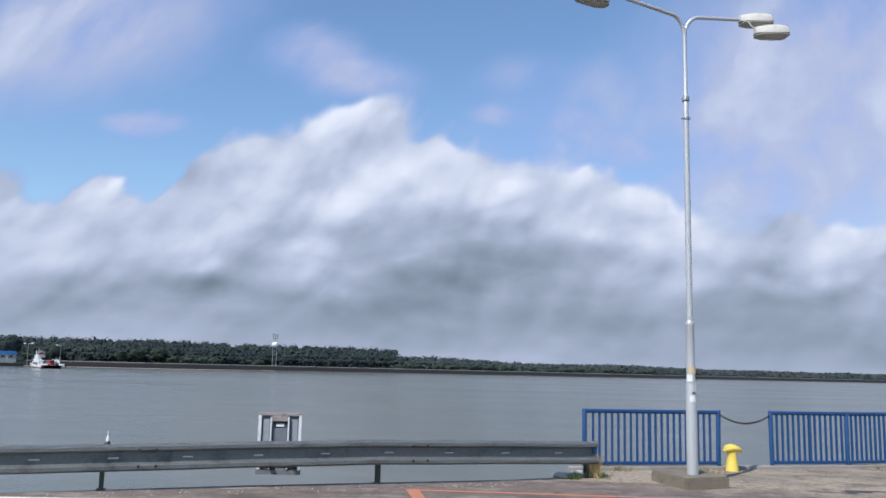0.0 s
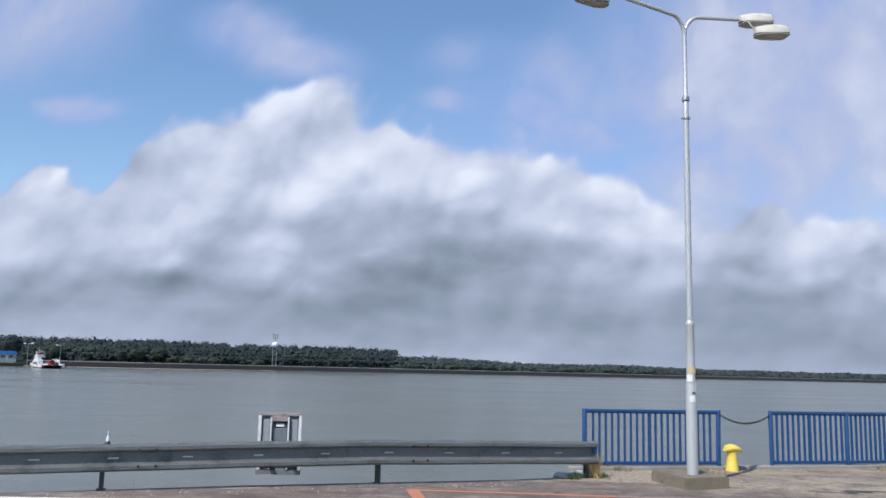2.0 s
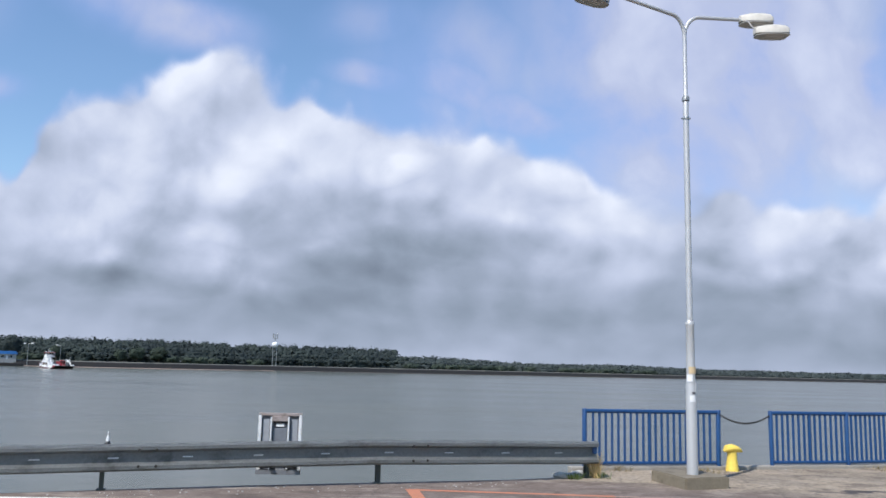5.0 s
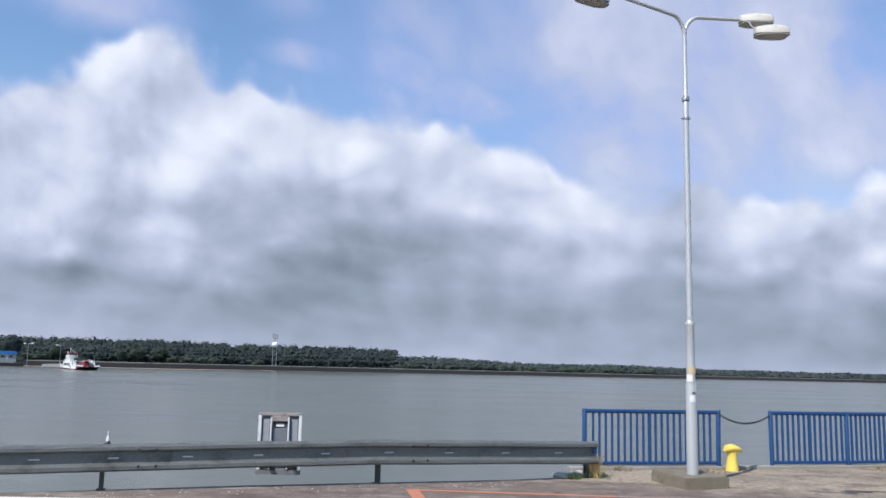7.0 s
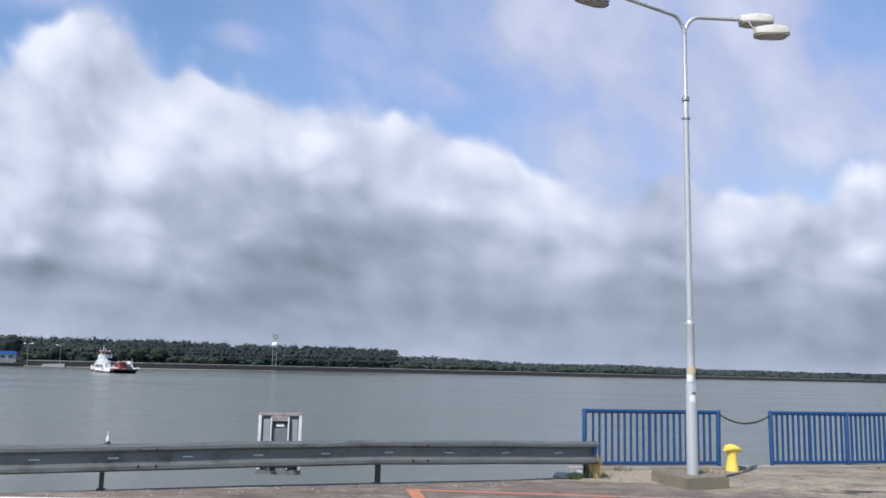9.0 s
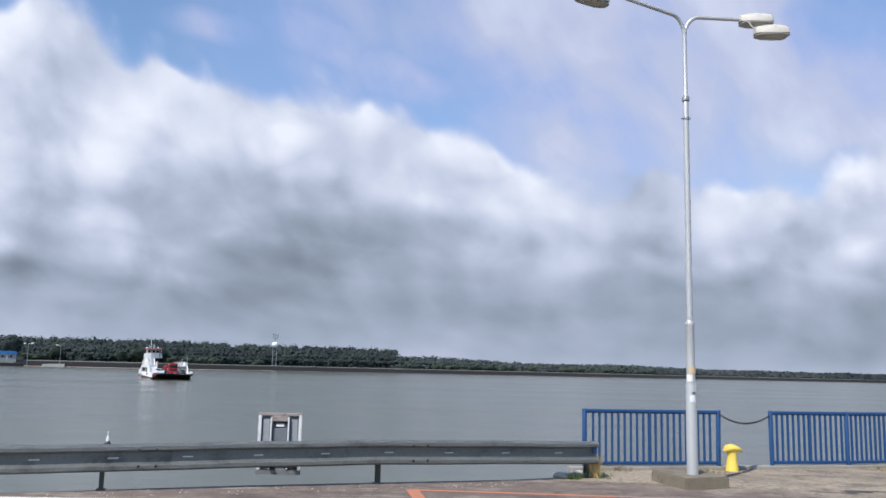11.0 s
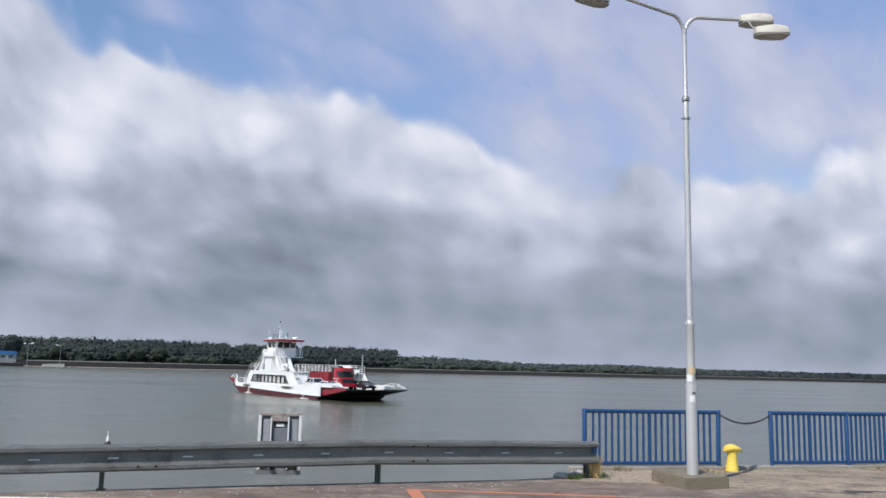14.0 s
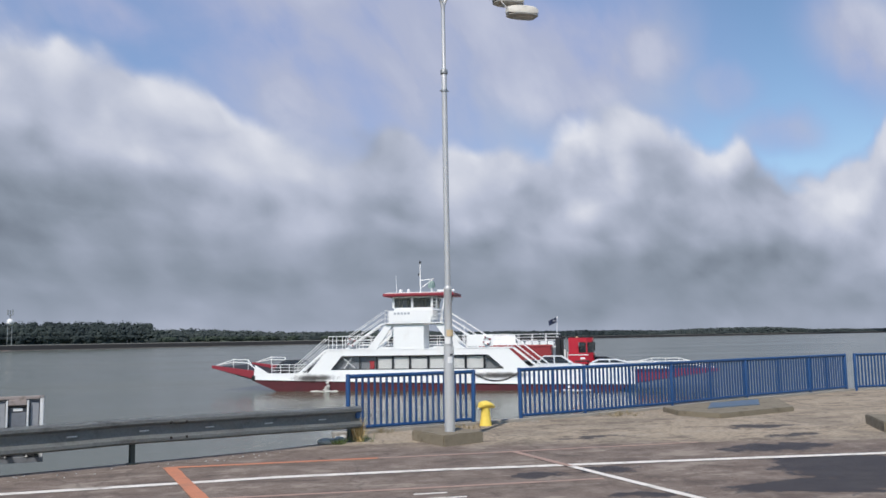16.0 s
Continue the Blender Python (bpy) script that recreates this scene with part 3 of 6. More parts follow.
def part(name, bm, material, parent=None, label="", m=None, soft=False):
    me = bpy.data.meshes.new(name)
    bm.to_mesh(me)
    bm.free()
    me.materials.append(material)
    ob = new(name, me)
    ob.parent = parent
    if m is not None:
        ob.matrix_basis = m
    if soft:
        smooth(ob)
    return tagged(ob, label)


def again(name, ob, parent, m):
    o = new(name, ob.data)
    o.parent, o.matrix_basis = parent, m
    return o


def thing(name, m, label, category, group="", kind=""):
    ob = new(name)
    ob.matrix_basis = m
    return tagged(ob, label, category, group, kind)


def B():
    return bmesh.new()


# ---- large structure ----
QUAY_EDGE = [(-900, -460), (-60.0, -16.5), (-12.0, 7.6), (-5.44, 10.95), (-2.93, 12.05), (-0.6, 12.86), (1.09, 13.42), (2.05, 13.95), (2.45, 14.6), (2.42, 15.12), (5.2, 15.77), (7.8, 16.47), (10.5, 17.43), (13.3, 18.61), (17.8, 20.14), (30.0, 20.7), (60.0, 22.0), (900, 60)]


def build_ground():
    bm = B()
    top = [(x, y) for x, y in QUAY_EDGE] + [(3500, 60), (3500, -3500), (-3500, -3500), (-3500, -460)]
    bm.faces.new([bm.verts.new((x, y, 0)) for x, y in top][::-1])
    bmesh.ops.recalc_face_normals(bm, faces=bm.faces[:])
    if bm.faces[:][0].normal.z < 0:
        bmesh.ops.reverse_faces(bm, faces=bm.faces[:])
    bmesh.ops.triangulate(bm, faces=bm.faces[:])
    tagged(part("ground", bm, QUAY), "weathered brown-grey asphalt quay with damp patches", "ground", kind="structure")
    bm = B()
    for (x0, y0), (x1, y1) in zip(QUAY_EDGE, QUAY_EDGE[1:]):
        d = Vector((x1 - x0, y1 - y0, 0)).normalized()
        o = Vector((-d.y, d.x, 0)) * 2.6
        vs = [bm.verts.new(p) for p in ((x0, y0, 0), (x1, y1, 0), (x1 + o.x, y1 + o.y, -3.6), (x0 + o.x, y0 + o.y, -3.6))]
        bm.faces.new(vs)
    bmesh.ops.remove_doubles(bm, verts=bm.verts[:], dist=0.001)
    tagged(part("quay_wall", bm, QUAY_STONE), "sloping concrete quay wall down to the water", "quay wall", kind="structure")
    bm = B()
    for i, (x0, x1) in enumerate(((-4800, -700), (-700, 900), (900, 4800))):
        ys = (-900, 3, 40, 160, 700, 1500, 4900)
        for y0, y1 in zip(ys, ys[1:]):
            bm.faces.new([bm.verts.new(p) for p in ((x0, y0, 0), (x1, y0, 0), (x1, y1, 0), (x0, y1, 0))])
    bmesh.ops.remove_doubles(bm, verts=bm.verts[:], dist=0.001)
    tagged(part("water", bm, WATER, m=pose(0, 0, WATER_Z)), "calm grey-green river water with faint streaks", "water", kind="structure")


def build_clouds():
    bm = B()
    xs, ys = (-4600, -1500, 0, 1500, 4600), (620, 1000, 1800, 2900, 4300)
    grid = [[bm.verts.new((x, y, SHEET_H - SHEET_SLOPE * y)) for x in xs] for y in ys]
    for a, b in zip(grid, grid[1:]):
        for i in range(len(xs) - 1):
            bm.faces.new((a[i], a[i + 1], b[i + 1], b[i]))
    ob = part("cloud_layer", bm, CLOUDS, m=pose(0, 0, EYE[2]))
    return tagged(ob, "drifting layer of white and grey cumulus cloud with blue gaps", "clouds", kind="structure")


DIKE = [(-900, 300), (-420, 420), (-300, 470), (-236, 492), (-159, 515), (-113, 580), (-17, 650), (109, 745), (230, 825), (522, 1000), (1100, 1350), (2000, 1900), (4200, 2600)]


def along(pts, s):
    """The point and the inland normal at s metres along a line."""
    for (x0, y0), (x1, y1) in zip(pts, pts[1:]):
        ln = math.hypot(x1 - x0, y1 - y0)
        if s <= ln:
            d = Vector((x1 - x0, y1 - y0)) / ln
            return Vector((x0, y0)) + d * s, Vector((-d.y, d.x))
        s -= ln
    return Vector(pts[-1]), Vector((0, 1))


def dike_strip(name, prof, material, label, first=0, last=99):
    bm = B()
    cols = []
    for i, (x, y) in enumerate(DIKE):
        a, b = Vector(DIKE[max(0, i - 1)]), Vector(DIKE[min(len(DIKE) - 1, i + 1)])
        d = (b - a).normalized()
        nrm = Vector((-d.y, d.x))
        cols.append([bm.verts.new((x + nrm.x * o, y + nrm.y * o, z)) for o, z in prof])
    cols = cols[first:last]
    for a, b in zip(cols, cols[1:]):
        for i in range(len(prof) - 1):
            bm.faces.new((a[i], b[i], b[i + 1], a[i + 1]))
    bmesh.ops.delete(bm, geom=[v for v in bm.verts if not v.link_faces], context="VERTS")
    tagged(part(name, bm, material), label, "river bank", kind="structure")


def build_shore():
    w = WATER_Z
    foot = [(-1.0, w - 1.0), (-0.4, w + 0.16), (1.0, w + 0.34)]
    dike_strip("bank_foot", foot, DIKE_RUST, "rusty brown stone foot of the far dike", 0, 6)
    dike_strip("bank_foot_far", foot, DIKE_FOOT, "dull grey shingle foot of the far dike", 5)
    dike_strip("bank_slope", [(1.0, w + 0.34), (8.5, w + 3.2)], DIKE_DARK, "dark lined slope of the far dike")
    dike_strip("bank_road", [(8.5, w + 3.2), (9.2, w + 3.65), (14.0, w + 3.7)], DIKE_PALE, "pale road along the crest of the far dike")
    dike_strip("far_land", [(14.0, w + 3.7), (22.0, w + 2.0), (1900.0, w + 2.0)], GRASS_FAR, "grassy flat land behind the far dike")


def crown(verts, faces, rnd, c, rad, high, clumps=90, bumps=4, lobe=1.0):
    """Adds one leafy crown: bumpy lobes with loose sprays of leaves round them."""
    for k in range(bumps):
        a, rr = rnd.uniform(0, 6.28), rad * rnd.uniform(0.15, 0.55 + 0.3 * (1 - lobe))
        o = Vector((c[0] + math.cos(a) * rr, c[1] + math.sin(a) * rr, c[2] + high * rnd.uniform(-0.24, 0.16) * (2 - lobe) ** 0.8))
        s, sz = lobe * rad * rnd.uniform(0.5, 0.75), lobe * high * rnd.uniform(0.28, 0.42)
        base = len(verts)
        for v in ICO_V:
            j = 1 + 0.45 * noise.noise(v * 2.3 + o)
            verts.append((o.x + v.x * s * j, o.y + v.y * s * j, o.z + v.z * sz * j))
        faces.extend([tuple(base + i for i in f) for f in ICO_F])
    for k in range(clumps):
        d = Vector((rnd.gauss(0, 1), rnd.gauss(0, 1), rnd.gauss(0.25, 1))).normalized()
        q = Vector((c[0] + d.x * rad * rnd.uniform(0.7, 1.05), c[1] + d.y * rad * rnd.uniform(0.7, 1.05), c[2] + d.z * high * 0.5 * rnd.uniform(0.65, 0.98)))
        s = rad * rnd.uniform(0.08, 0.18)
        u = (d + Vector((rnd.gauss(0, 0.4), rnd.gauss(0, 0.4), rnd.gauss(0.3, 0.4)))).orthogonal().normalized()
        v = u.cross(d).normalized()
        base = len(verts)
        verts.extend([tuple(q + u * s), tuple(q + v * s * 0.8), tuple(q - u * s), tuple(q - v * s * 0.8)])
        faces.append((base, base + 1, base + 2, base + 3))


def ico_template():
    bm = B()
    bmesh.ops.create_icosphere(bm, subdivisions=1, radius=1)
    bm.verts.ensure_lookup_table()
    v, f = [x.co.copy() for x in bm.verts], [tuple(y.index for y in x.verts) for x in bm.faces]
    bm.free()
    return v, f


ICO_V, ICO_F = ico_template()


def woodland(name, label, line, rows, seed, material, step, top, spare=0.0, clumps=70):
    """A far wood along a line: rows of crowns that rise inland. top(s) gives the height of the tree tops over the sea level of the plan."""
    rnd = random.Random(seed)
    verts, faces = [], []
    length = sum(math.hypot(b[0] - a[0], b[1] - a[1]) for a, b in zip(line, line[1:]))
    for r in range(rows):
        s = rnd.uniform(0, step)
        while s < length:
            p, nrm = along(line, s)
            o = r * step * 0.9 + rnd.uniform(-3, 3)
            h = (top(s / length) + 2.0) * rnd.uniform(0.93, 1.0) * (1.0 if rows == 1 else 0.46 + 0.54 * (r / (rows - 1)) ** 0.7)
            if rnd.random() > spare:
                crown(verts, faces, rnd, (p.x + nrm.x * o, p.y + nrm.y * o, h * 0.68 - 1.0), step * rnd.uniform(0.8, 1.1), h * 0.64, clumps, 19, 0.50)
                if r == 0 or (r == 1 and rows > 3):
                    crown(verts, faces, rnd, (p.x + nrm.x * o, p.y + nrm.y * o, 2.0), step * 0.8, 5.5, 30, 3)
            s += step * rnd.uniform(0.6, 1.1)
    me = bpy.data.meshes.new(name)
    me.from_pydata(verts, [], faces)
    me.materials.append(material)
    me.polygons.foreach_set("use_smooth", [True] * len(me.polygons))
    tagged(new(name, me), label, "woodland", kind="stuff")


def far_tree(m, rad, high, seed, material, label):
    rnd = random.Random(seed)
    ob = thing("tree", m, label, "tree", "trees on the far bank")
    bm = tube(B(), (0, 0, -1), (0.2, 0, high * 0.55), 0.35, 0.14)
    for k in range(4):
        a = k * 1.6 + rnd.random()
        tube(bm, (0.1, 0, high * 0.3), (math.cos(a) * rad * 0.6, math.sin(a) * rad * 0.6, high * 0.62), 0.14, 0.05, 6)
    part("trunk", bm, BARK, ob)
    verts, faces = [], []
    crown(verts, faces, rnd, (0, 0, high * 0.62), rad, high * 0.78, 420, 18, 0.52)
    me = bpy.data.meshes.new("crown")
    me.from_pydata(verts, [], faces)
    me.materials.append(material)
    new("crown", me).parent = ob


def build_woods():
    def inland(k, a=0, b=None):
        out = []
        for i, (x, y) in enumerate(DIKE):
            p, q = Vector(DIKE[max(0, i - 1)]), Vector(DIKE[min(len(DIKE) - 1, i + 1)])
            d = (q - p).normalized()
            out.append((x - d.y * k, y + d.x * k))
        return out[a:b]
    near = inland(34)
    woodland("woodland", "dense dark green riverside wood on the far bank", [(-560, 410)] + near[2:6] + [(-28, 690)], 6, 3, LEAF_WOOD_HAZED, 5.6, lambda u: 13.6 + 3.6 * min(1, u * 2.0) + 1.6 * max(0, u - 0.7) / 0.3, 0.0, 80)
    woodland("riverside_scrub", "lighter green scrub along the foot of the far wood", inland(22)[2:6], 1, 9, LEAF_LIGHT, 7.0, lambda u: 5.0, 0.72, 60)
    woodland("distant_woodland", "distant belt of mixed trees receding along the river", inland(34)[6:10], 4, 5, LEAF_FAR_HAZED, 8.0, lambda u: 11.0 - 3.2 * u + 1.6 * math.sin(u * 17) * (1 - u), 0.05, 60)
    woodland("horizon_woodland", "faint low line of trees on the horizon", inland(50)[9:12], 3, 6, LEAF_FAR_HAZED, 16.0, lambda u: 8.0 + 5.5 * math.exp(-((u - 0.37) / 0.13) ** 2) + 0.8 * math.sin(u * 31), 0.08, 40)
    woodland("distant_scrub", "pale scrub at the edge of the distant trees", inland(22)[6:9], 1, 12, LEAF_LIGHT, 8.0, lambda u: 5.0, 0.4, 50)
    far_tree(pose(-252, 496, 1.0), 6.2, 15.0, 41, LEAF_WOOD_HAZED, "tall dark broadleaf tree above the blue-roofed house")
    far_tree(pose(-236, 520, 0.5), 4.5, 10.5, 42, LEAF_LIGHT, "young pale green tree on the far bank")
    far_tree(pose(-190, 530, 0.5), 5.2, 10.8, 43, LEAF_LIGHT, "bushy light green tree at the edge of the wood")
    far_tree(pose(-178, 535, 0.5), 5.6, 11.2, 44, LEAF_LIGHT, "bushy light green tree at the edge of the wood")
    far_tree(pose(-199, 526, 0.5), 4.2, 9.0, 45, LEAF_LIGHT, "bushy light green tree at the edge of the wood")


def build_far_bank_things():
    # blue-roofed ferry office
    ob = thing("house", pose(-242.4, 471.6, 1.7, 0, 0, 38) @ Matrix.Scale(0.875, 4), "small grey house with a bright blue roof on the far bank", "house")
    part("wall", box(B(), -7, 6, -3.5, 3.5, -2.5, 2.9), HOUSE_WALL, ob)
    part("roof", prism(B(), [(-7.6, 2.9), (6.6, 2.9), (5.6, 4.9), (-6.6, 4.9)], -4.1, 4.1), HOUSE_BLUE, ob, "bright blue sheet roof")
    for x in (-5.2, -2.6, 2.2):
        wd = part("window", box(B(), x, x + 1.3, -3.56, -3.50, 0.9, 2.2), GLASS, ob)
        part("lintel", box(B(), x - 0.1, x + 1.4, -3.6, -3.51, 2.2, 2.32), RADOME, wd)
        part("sill", box(B(), x - 0.1, x + 1.4, -3.6, -3.51, 0.78, 0.9), RADOME, wd)
    part("door", box(B(), 0.0, 1.1, -3.57, -3.5, -0.2, 2.1), RADOME, ob)
    ob = thing("landing_ramp", pose(-226.2, 490.9, -1.0, 0, 0, 30) @ Matrix.Scale(0.875, 4), "pale concrete ferry ramp on the far bank", "ramp")
    part("slab", prism(B(), [(-4, -1.5), (9, -1.5), (9, 0.55), (2, 0.45), (-4, 0.0)], -3.0, 3.0), surface("pale_concrete", (0.52, 0.50, 0.46), 0.85, grain=1, broad=0.2), ob)
    part("fender", box(B(), 9, 9.6, -3.0, 3.0, -1.5, 1.0), DARK_TRIM, ob)
    ob = thing("pontoon", pose(-240.6, 462, WATER_Z, 0, 0, 30) @ Matrix.Scale(0.875, 4), "low dark pontoon moored at the far landing", "pontoon")
    part("deck", box(B(), -11, 14, -1.6, 1.6, -0.4, 1.5, 0.1), BLACK_HULL, ob)
    for x in (-9, 3, 9, 13):
        part("mooring_post", tube(B(), (x, 1.2, 1.5), (x, 1.2, 3.0), 0.25), BLACK_HULL, ob)
    for x, y, h, arms in ((-232.3, 476.9, 10.4, 2), (-220.7, 491.8, 10.1, 1)):
        ob = thing("street_lamp", pose(x, y, 0.8), "grey lamp post on the far landing" if arms == 1 else "grey twin lamp post on the far landing", "street lamp", "lamps on the far landing")
        part("pole", tube(B(), (0, 0, -2.5), (0, 0, h - 1), 0.17, 0.11), GALV, ob)
        for s in (-1, 1)[:arms]:
            part("arm", tube(B(), (0, 0, h - 1), (s * 2.2, 0, h - 0.6), 0.08), GALV, ob)
            part("lamp_head", box(B(), s * 2.2 - 0.7, s * 2.2 + 0.7, -0.35, 0.35, h - 0.85, h - 0.4, 0.12), RADOME, ob)
    # radar mast
    ob = thing("radar_mast", pose(-117.6, 600, 1.5), "slim steel mast with a white radome ball beyond the dike", "mast")
    k = 600.0 / 640.0
    for dx in (-1.3, 1.3):
        part("leg", tube(B(), (dx, 0, -1.5), (dx, 0, 16.2 * k - 1.5), 0.24), GALV, ob)
    for z in (3, 6, 9, 12, 15):
        part("brace", tube(B(), (-1.3, 0, z), (1.3, 0, z + 2.5), 0.09), GALV, ob)
    bm = B()
    bmesh.ops.create_icosphere(bm, subdivisions=3, radius=2.2, matrix=Matrix.Translation((0, 0, 18.0 * k - 2.4)))
    part("radome", bm, RADOME, ob, "white radome ball", soft=True)
    part("upper_mast", tube(B(), (0, 0, 18.5 * k), (0, 0, 26.0 * k - 2), 0.3), GALV, ob)
    part("platform", box(B(), -1.6, 1.6, -1.6, 1.6, 22.4 * k - 2, 22.8 * k - 2), GALV, ob)
    for dx in (-1.4, 1.4):
        part("antenna_panel", box(B(), dx - 0.35, dx + 0.35, -0.4, 0.4, 22.9 * k - 2, 26.2 * k - 2, 0.1), GALV, ob)


# ---- quay things ----
def strip(bm, pts, width, z=0.004):
    for (x0, y0), (x1, y1) in zip(pts, pts[1:]):
        d = Vector((x1 - x0, y1 - y0)).normalized()
        o = Vector((-d.y, d.x)) * width / 2
        steps = max(1, int(math.hypot(x1 - x0, y1 - y0) / 0.15))
        prev = None
        for i in range(steps + 1):
            t = i / steps
            x, y = x0 + (x1 - x0) * t, y0 + (y1 - y0) * t
            w = 1 + 0.13 * noise.noise((x * 3, y * 3, 1.7))
            cur = (bm.verts.new((x + o.x * w, y + o.y * w, z)), bm.verts.new((x - o.x * w, y - o.y * w, z)))
            if prev:
                bm.faces.new((prev[0], prev[1], cur[1], cur[0]))
            prev = cur
    bmesh.ops.recalc_face_normals(bm, faces=bm.faces[:])
    return bm


def build_markings():
    rows = [([(-9, 10.4), (-2.13, 10.69), (1.01, 10.72), (2.99, 10.54), (7.34, 9.93), (9.13, 9.66), (16, 8.7)], 0.165, ROAD_WHITE, "worn white painted bay line on the asphalt", 0.006),
            ([(-0.40, 12.08), (2.45, 11.90)], 0.13, ROAD_ORANGE, "worn orange painted bay line on the asphalt", 0.004),
            ([(2.45, 11.90), (4.45, 11.80), (7.5, 11.7)], 0.09, ROAD_FADED, "faded orange bay line almost worn away", 0.004),
            ([(-0.36, 12.10), (0.03, 9.65), (0.45, 7.0)], 0.17, ROAD_ORANGE, "broad orange painted cross line on the asphalt", 0.0085),
            ([(0.15, 9.56), (1.5, 9.43), (4.6, 9.2)], 0.09, ROAD_FADED, "faded orange inner line on the asphalt", 0.004),
            ([(4.45, 11.76), (4.63, 10.18)], 0.11, ROAD_FADED, "faded pink cross line on the asphalt", 0.0085),
            ([(4.63, 10.18), (4.94, 7.77), (5.2, 5.8)], 0.11, ROAD_WHITE, "worn white cross line on the asphalt", 0.0085),
            ([(2.25, 9.02), (2.62, 9.0)], 0.07, ROAD_WHITE, "short worn white painted bar", 0.004),
            ([(2.3, 8.72), (2.75, 8.7)], 0.07, ROAD_WHITE, "short worn white painted bar", 0.004)]
    for pts, w, mt, label, z in rows:
        tagged(part("road_marking", strip(B(), pts, w, z), mt), label, "road marking", "paint on the quay", kind="structure")


def rail_line(s):
    """The guard rail's course on the quay; s = 0 at the first post seen, metres to the right."""
    a, b = Vector((-4.42, 11.36)), Vector((-0.88, 12.62))
    d = (b - a).normalized()
    n = Vector((-d.y, d.x))
    bend = -0.008 * min(0.0, s) ** 2 + (0.0 if s < 3.8 else 0.012 * (s - 3.8) ** 2)
    p = a + d * s + n * bend
    return p


def build_guard_rail():
    ob = thing("guard_rail", Matrix(), "weathered grey steel crash barrier along the quay edge", "guard rail")
    prof = [(0.00, -0.165), (-0.05, -0.158), (-0.085, -0.135), (-0.085, -0.095), (-0.012, -0.058), (0.0, 0.0), (-0.012, 0.058), (-0.085, 0.095), (-0.085, 0.135), (-0.05, 0.158), (0.00, 0.165)]

    def beam(s0, s1, off):
        bm = B()
        steps = int((s1 - s0) / 0.25)
        prev = None
        for i in range(steps + 1):
            s = s0 + (s1 - s0) * i / steps
            p, q = rail_line(s), rail_line(s + 0.05)
            d = (q - p).normalized()
            nrm = Vector((-d.y, d.x))
            z = rail_z(s)
            sag = 0.006 * noise.noise((s * 0.8, 0, 4))
            cur = [bm.verts.new((p.x + nrm.x * (o - 0.09 + off + sag), p.y + nrm.y * (o - 0.09 + off + sag), z + h * 1.08 + sag)) for o, h in prof]
            if prev:
                for k in range(len(prof) - 1):
                    bm.faces.new((prev[k], cur[k], cur[k + 1], prev[k + 1]))
            prev = cur
        bmesh.ops.solidify(bm, geom=bm.faces[:], thickness=0.004)
        bmesh.ops.recalc_face_normals(bm, faces=bm.faces[:])
        return bm

    for i, (s0, s1) in enumerate(((-12.2, -3.4), (-3.5, 0.62), (0.5, 4.42), (4.3, 7.42))):
        part("beam", beam(s0, s1, -0.004 * (i % 2)), RAIL_STEEL, ob, soft=True)
    # nose of the barrier
    p = rail_line(7.42)
    part("end_shoe", box(B(), p.x - 0.03, p.x + 0.05, p.y - 0.16, p.y + 0.04, rail_z(7.42) - 0.02, rail_z(7.42) + 0.15, 0.02), BLUE_PAINT, ob, "blue-painted end bracket")
    for s in (-11.3, -7.5, -3.75, 0.0, 3.76, 7.3):
        p = rail_line(s)
        z = rail_z(s)
        m = pose(p.x, p.y + 0.02, 0, 0, 0, 20)
        post = part("post", box(box(box(B(), -0.03, 0.03, -0.05, -0.043, -0.3, z + 0.1), -0.03, 0.03, 0.043, 0.05, -0.3, z + 0.1), -0.004, 0.004, -0.05, 0.05, -0.3, z + 0.1), POST_STEEL, ob, "dark rusted steel post", m)
        part("foot_plate", box(B(), -0.06, 0.06, -0.07, 0.07, 0.0, 0.02, 0.005), POST_STEEL, post)
        part("spacer", box(B(), -0.05, 0.05, -0.085, -0.045, z - 0.1, z + 0.1), RAIL_STEEL, post)
    bolt = None
    for s in (-3.45, 0.56, 4.36):
        for ds in (-0.11, 0.11):
            for h in (-0.115, 0.10):
                p = rail_line(s + ds)
                m = pose(p.x + 0.06, p.y - 0.172, rail_z(s) + h, 90, 0, 20)
                if bolt is None:
                    bm = B()
                    bmesh.ops.create_cone(bm, cap_ends=True, segments=8, radius1=0.022, radius2=0.016, depth=0.03)
                    bolt = part("bolt", bm, CHAIN_STEEL, ob, m=m)
                else:
                    again("bolt", bolt, ob, m)
    # white plates are added in place of bright slots cut through the beam
    slot = None
    for k in range(-9, 9):
        s = 0.14 + k * 0.94
        if s > 7.2:
            continue
        p = rail_line(s)
        m = pose(p.x + 0.03, p.y - 0.108, rail_z(s) - 0.004, 0, 0, 20)
        if slot is None:
            slot = part("slot_mark", box(B(), -0.065, 0.065, -0.004, 0.006, -0.008, 0.008), STICKER_WHITE, ob, "white plate standing for a bright slot in the beam", m)
        else:
            again("slot_mark", slot, ob, m)


def rail_z(s):
    return 0.424 + 0.010 * min(3.8, max(-3.0, s)) - 0.016 * max(0.0, s - 3.8)


